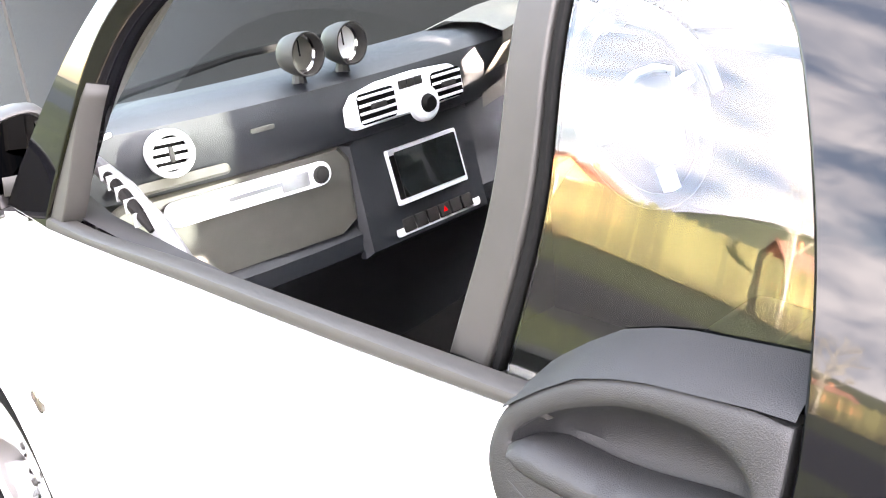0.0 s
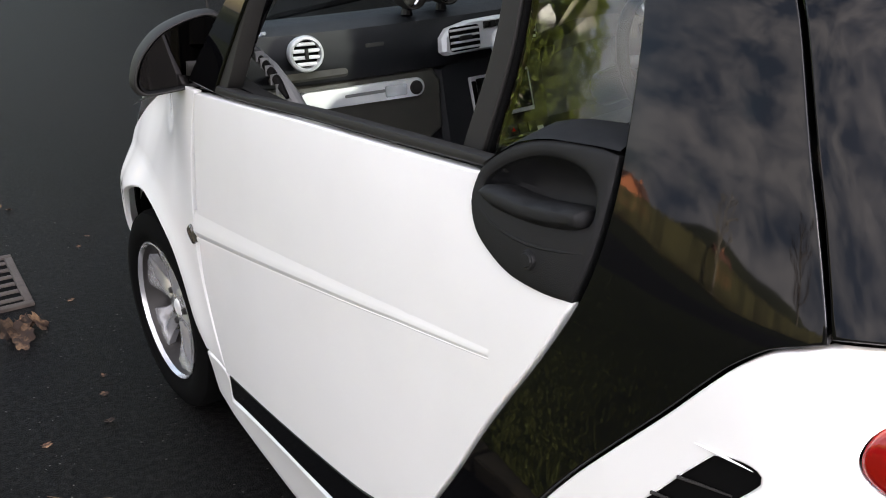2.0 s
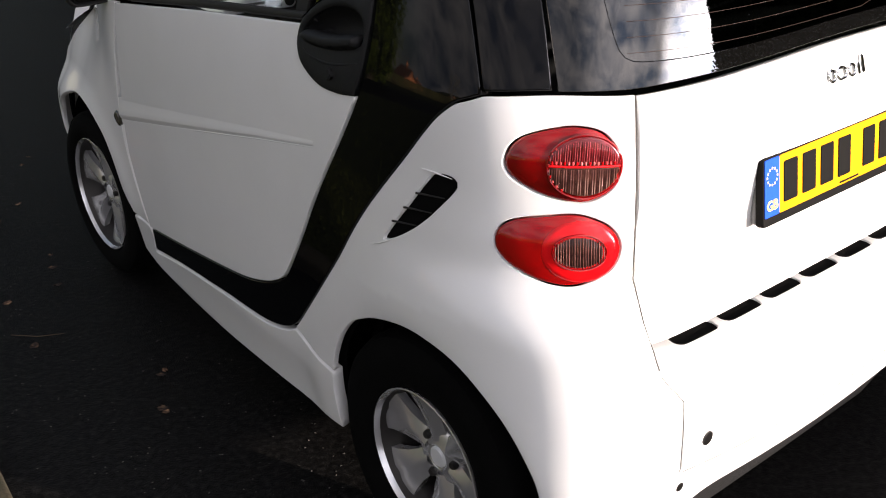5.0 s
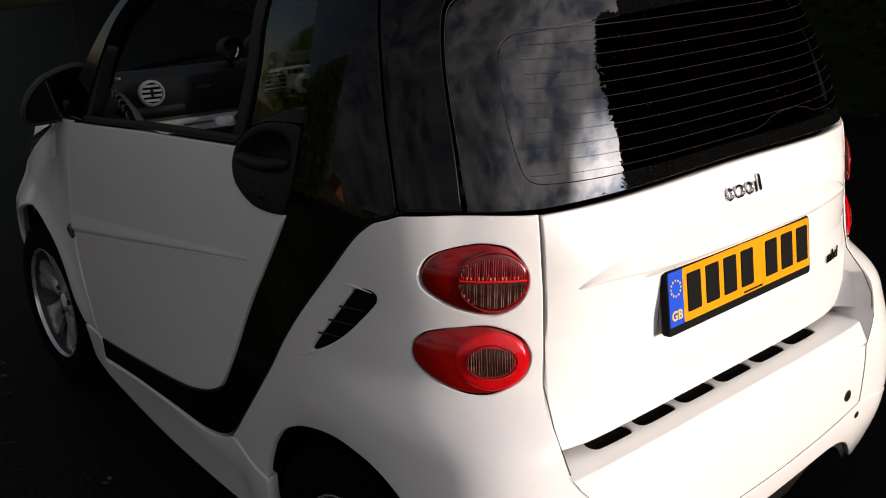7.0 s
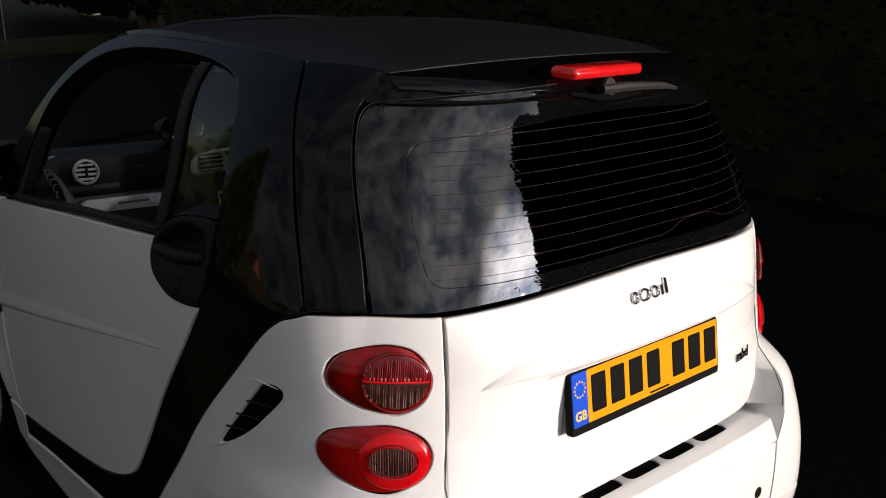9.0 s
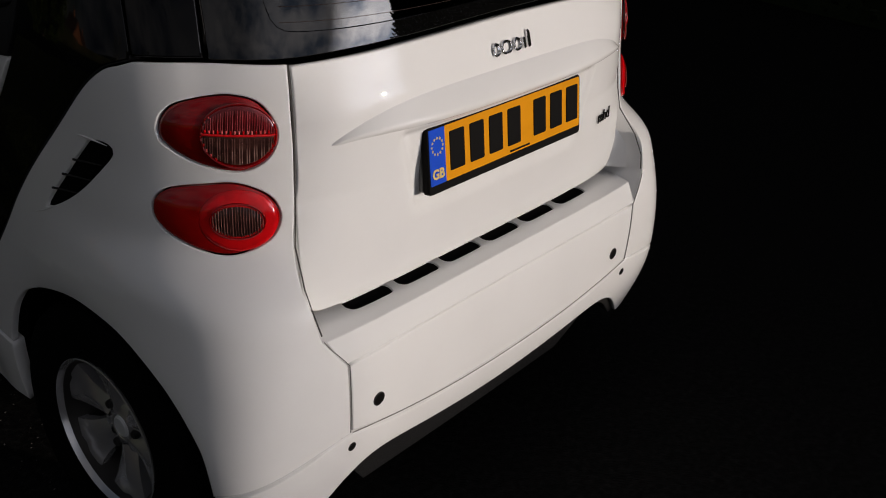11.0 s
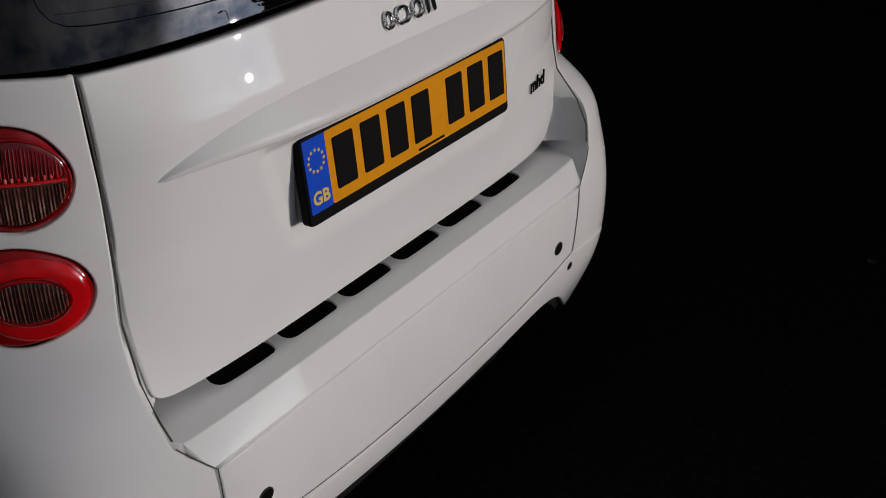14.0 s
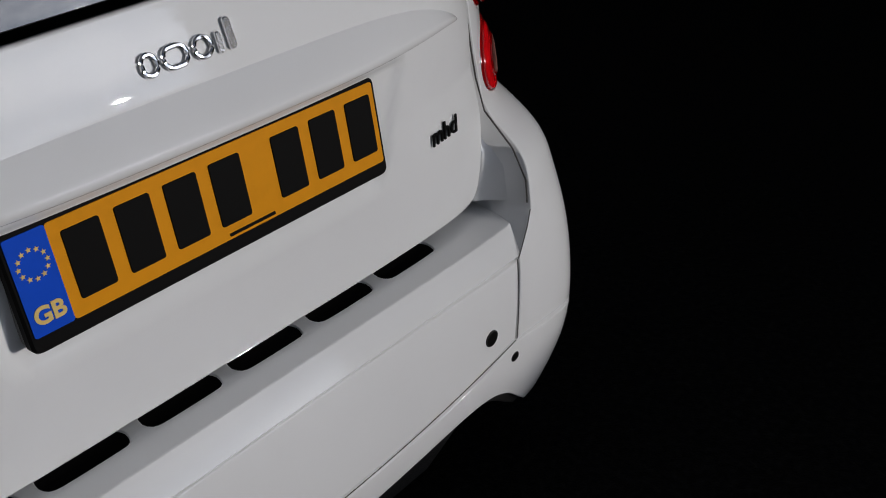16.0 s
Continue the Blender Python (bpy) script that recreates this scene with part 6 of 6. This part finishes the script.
def hedge(x, y0, y1, height, depth):
    """A clipped hedge: a dark woody core under a skin of many small leaves."""
    r = random.Random(21)
    root = tagged(new("hedge"), "clipped dark evergreen hedge across the road, added to shade the asphalt", "hedge")
    bm = bmesh.new()
    grid = []
    for k in range(int((y1 - y0) / .5) + 1):
        y = y0 + .5 * k
        h = height - .10 + .03 * math.sin(y * 1.9) + .02 * math.sin(y * 5.3)
        grid.append([(x - depth / 2 + .1, y, 0), (x - depth / 2 + .06, y, h * .6), (x - depth / 2 + .12, y, h), (x + depth / 2 - .12, y, h), (x + depth / 2 - .06, y, h * .6), (x + depth / 2 - .1, y, 0)])
    part("hedge_core", sheet(bm, grid), HEDGE, root)
    vs, fs = [], []
    for _ in range(26000):
        y, a = r.uniform(y0, y1), r.random()
        if a < .42:
            c, out = Vector((x - depth / 2 + r.gauss(.05, .04), y, r.uniform(.02, height))), Vector((-1, 0, .3))
        elif a < .68:
            c, out = Vector((x + r.uniform(-.5, .5) * depth, y, height + r.gauss(-.06, .03))), Vector((0, 0, 1))
        else:
            c, out = Vector((x + depth / 2 - r.gauss(.05, .04), y, r.uniform(.02, height))), Vector((1, 0, .3))
        out = (out + Vector((r.uniform(-.8, .8), r.uniform(-.8, .8), r.uniform(-.5, .8)))).normalized()
        q = out.cross(Vector((r.uniform(-1, 1), r.uniform(-1, 1), r.uniform(-1, 1)))).normalized()
        t, k = r.uniform(.03, .075), len(vs)
        vs += [c - q * t * .3, c + q * t * .3, c + out * t * .7 + q * t * .35, c + out * t * 1.2, c + out * t * .7 - q * t * .35]
        fs.append((k, k + 1, k + 2, k + 3, k + 4))
    me = bpy.data.meshes.new("hedge_leaves")
    me.from_pydata(vs, [], fs)
    me.materials.append(HEDGE)
    ob = new("hedge_leaves", me)
    ob.parent = root
    return root


# Added hedge, its height set to keep low sun off the road beside the car.
hedge(5.7, -15.0, 12.0, 1.62, 1.0)

# a street lamp stands far behind the car, beside the low sun
lamp_post = tagged(new("street_lamp"), "tall thin grey street lamp behind the car", "street lamp")
part("column", tube(bmesh.new(), [(0, 0, 0), (0, 0, 1.2), (0, 0, 1.25), (0, 0, 5.6)], [.08, .08, .055, .045], 12), GREY, lamp_post)
part("arm", tube(bmesh.new(), [(0, 0, 5.55), (.12, 0, 5.75), (.45, 0, 5.82)], [.04, .035, .03], 10), GREY, lamp_post)
part("lantern", box(bmesh.new(), (.38, -.09, 5.76), (.85, .09, 5.90), .04), GREY, lamp_post, "flat grey lantern head")
lamp_post.matrix_world = pose(10.6, -22.6, 0, 0, 0, 200)


def bare_tree(name, height, seed, label):
    r = random.Random(seed)
    root = tagged(new(name), label, "tree")
    part("trunk", tube(bmesh.new(), [(0, 0, -.1), (.15, .1, height * .25), (.1, .3, height * .5), (.3, .35, height * .8), (.3, .4, height)], [.16, .12, .085, .04, .01], 9), BIRCH, root)
    bm = bmesh.new()

    def grow(p, d, length, rad, depth):
        q = p + d * length
        mid = p.lerp(q, .5) + Vector((r.uniform(-.1, .1), r.uniform(-.1, .1), 0)) * length
        tube(bm, [p, mid, q], [rad, rad * .75, rad * .5], 4, False)
        if depth:
            for _ in range(4):
                nd = (d + Vector((r.uniform(-.9, .9), r.uniform(-.9, .9), r.uniform(-.1, .8)))).normalized()
                grow(p.lerp(q, r.uniform(.35, 1)), nd, length * r.uniform(.45, .7), rad * .5, depth - 1)
    for k in range(11):
        a = k * 2.4
        grow(Vector((.12, .2, height * (.3 + .06 * k))), Vector((math.cos(a), math.sin(a), .7)).normalized(), height * .24, .06, 3)
    part("branches", bm, TWIG if seed % 2 else BIRCH, root)
    return root


birch = bare_tree("birch", 6.5, 2, "pale leafless birch in front of the fence")
shade = bare_tree("bare_tree", 7.0, 3, "broad leafless brown tree behind the fence")
shade.matrix_world = pose(-29.5, -3.5, 0)
birch.matrix_world = pose(-26.2, 7.5, 0, 8, 0, 0) @ Matrix.Scale(.72, 4)

# ---- brown shrubs along the fence ----
vs, fs = [], []
r = random.Random(12)
for _ in range(15000):
    y = r.uniform(-22, 42)
    if r.random() > .35 + .65 * max(0, math.sin(y * .9 + 2 * math.sin(y * .31))):
        continue
    h = (.5 + .5 * math.sin(y * 1.3) * math.sin(y * .37 + 1)) * .9 + .25
    x, z = -25.0 + r.gauss(0, .45), r.random() * h
    s, a = r.uniform(.05, .16), r.uniform(0, 6.28)
    k = len(vs)
    dx, dy, dz = math.cos(a) * s, math.sin(a) * s, r.uniform(.2, 1.4) * s
    vs += [(x, y, z), (x + dx * .4 - dy * .2, y + dy * .4 + dx * .2, z + dz * .6), (x + dx, y + dy, z + dz), (x + dx * .4 + dy * .2, y + dy * .4 - dx * .2, z + dz * .4)]
    fs.append((k, k + 1, k + 2, k + 3))
me = bpy.data.meshes.new("shrubs")
me.from_pydata(vs, [], fs)
me.materials.append(SHRUB)
tagged(new("shrubs", me), "low brown leafless shrubs in front of the fence", "shrubs", kind="stuff")

# ---- fence: panels of vertical boards between posts ----
fence = tagged(new("fence"), "weathered green-grey close-board garden fence", "fence")
boards = []
for k in range(3):
    me = bpy.data.meshes.new("board")
    b = box(bmesh.new(), (-.01, -.103, .04), (.01, .103, 1.70 + .06 * k), .003, seg=1)
    b.to_mesh(me)
    b.free()
    me.materials.append(PLANK)
    boards.append(me)
for k in range(270):
    ob = new("board", r.choice(boards))
    ob.parent = fence
    ob.matrix_local = Matrix.Translation((-27 + (.012 if k % 2 else 0), -22 + .236 * k, 0)) @ Matrix.Rotation(radians(r.uniform(-.8, .8)), 4, "X")
for k in range(23):
    p = part("post", box(bmesh.new(), (-.05, -.05, -.1), (.05, .05, 1.85), .006, Matrix.Translation((-27.07, -22 + 2.83 * k, 0))), PLANK, fence)
for z in (.4, 1.4):
    part("rail", box(bmesh.new(), (-27.06, -22, z), (-27.015, 41.6, z + .08), .004), PLANK, fence)


# ---- houses ----
def house(x, y, w, d, eave, ridge, turn, label):
    """A gabled brick bungalow with tiled roof, gutters and windows; its gable looks along +x."""
    root = tagged(new("house"), label, "house")
    bm = bmesh.new()
    prof = [(-w / 2, 0), (w / 2, 0), (w / 2, eave), (0, ridge), (-w / 2, eave)]
    a = [bm.verts.new((d / 2, p[0], p[1])) for p in prof]
    b = [bm.verts.new((-d / 2, p[0], p[1])) for p in prof]
    bm.faces.new(a)
    bm.faces.new(b[::-1])
    for i in (0, 1, 4):
        bm.faces.new((a[i], b[i], b[(i + 1) % 5], a[(i + 1) % 5]))
    part("wall", bm, BRICK, root, smooth=False)
    for s in (-1, 1):
        bm = bmesh.new()
        lo, hi = Vector((0, s * (w / 2 + .35), eave - .28)), Vector((0, 0, ridge + .04))
        n = Vector((0, s * (ridge - eave), w / 2)).normalized() * .14
        vs_ = [bm.verts.new(Vector((sx * (d / 2 + .3), 0, 0)) + q) for sx in (-1, 1) for q in (lo, hi, hi + n, lo + n)]
        for f in ((0, 1, 2, 3), (7, 6, 5, 4), (0, 4, 5, 1), (1, 5, 6, 2), (2, 6, 7, 3), (3, 7, 4, 0)):
            bm.faces.new([vs_[i] for i in f])
        rf = part("roof_slope", bm, TILE, root, smooth=False)
        for k in range(8):
            q = lo.lerp(hi, k / 8) + n
            part("tile_course", box(bmesh.new(), (-d / 2 - .3, q.y - .02, q.z - .02), (d / 2 + .3, q.y + .02, q.z + .035), 0), TILE, rf)
        part("bargeboard", tube(bmesh.new(), [Vector((d / 2 + .31, 0, -.06)) + lo, Vector((d / 2 + .31, 0, -.06)) + hi], .09, 4), TILE, root)
    win = part("window", box(bmesh.new(), (d / 2 - .02, -.75, .9), (d / 2 + .04, .75, 2.2), .01), UPVC, root)
    for s in (-1, 1):
        part("pane", box(bmesh.new(), (d / 2 + .03, s * .36 - .31, .98), (d / 2 + .06, s * .36 + .31, 2.12), 0), PANE, win)
    part("chimney", box(bmesh.new(), (-.4, -.35, ridge - .5), (.3, .35, ridge + .9), .02), BRICK, root)
    root.matrix_world = pose(x, y, 0, 0, 0, turn)
    return root


house(-60.8, 46.8, 7.0, 10.0, 2.6, 4.9, -67, "orange brick bungalow with a brown tiled gable roof")
house(-79.5, 53.0, 7.5, 12.0, 2.6, 5.2, -20, "orange brick house with a brown tiled roof")
house(-100, 27, 8.0, 11.0, 2.4, 4.4, 30, "distant brick bungalow with a dark tiled roof")

# ---- far hills ----
bm = bmesh.new()
grid = []
for i in range(9):
    row_ = []
    for j in range(41):
        a = radians(20 + 130 * j / 40)
        d = 260 + 90 * i
        h = 1.8 * (18 + 10 * math.sin(j * .35 + 1) + 5 * math.sin(j * .9)) * math.sin(math.pi * min(1, i / 8) * .5)
        row_.append((-d * math.sin(a), d * math.cos(a), h - 1))
    grid.append(row_)
sheet(bm, grid)
tagged(part("hills", bm, HILL, None), "distant low grassy hills", "hill", kind="structure")

# ---- grass where the road bends ahead ----
bm = bmesh.new()
sheet(bm, [[Vector((x, y + .35 * x, z)) for x in (2.2, 3.0, 4.0, 5.5, 7.0, 9.0, 12.0)] for y, z in ((12.6, -.02), (12.7, .05), (13.2, .08), (13.8, .09), (14.6, .07), (14.9, -.02))])
tagged(part("far_verge", bm, GRASS, None), "green grass verge where the road bends ahead", "grass", kind="structure")
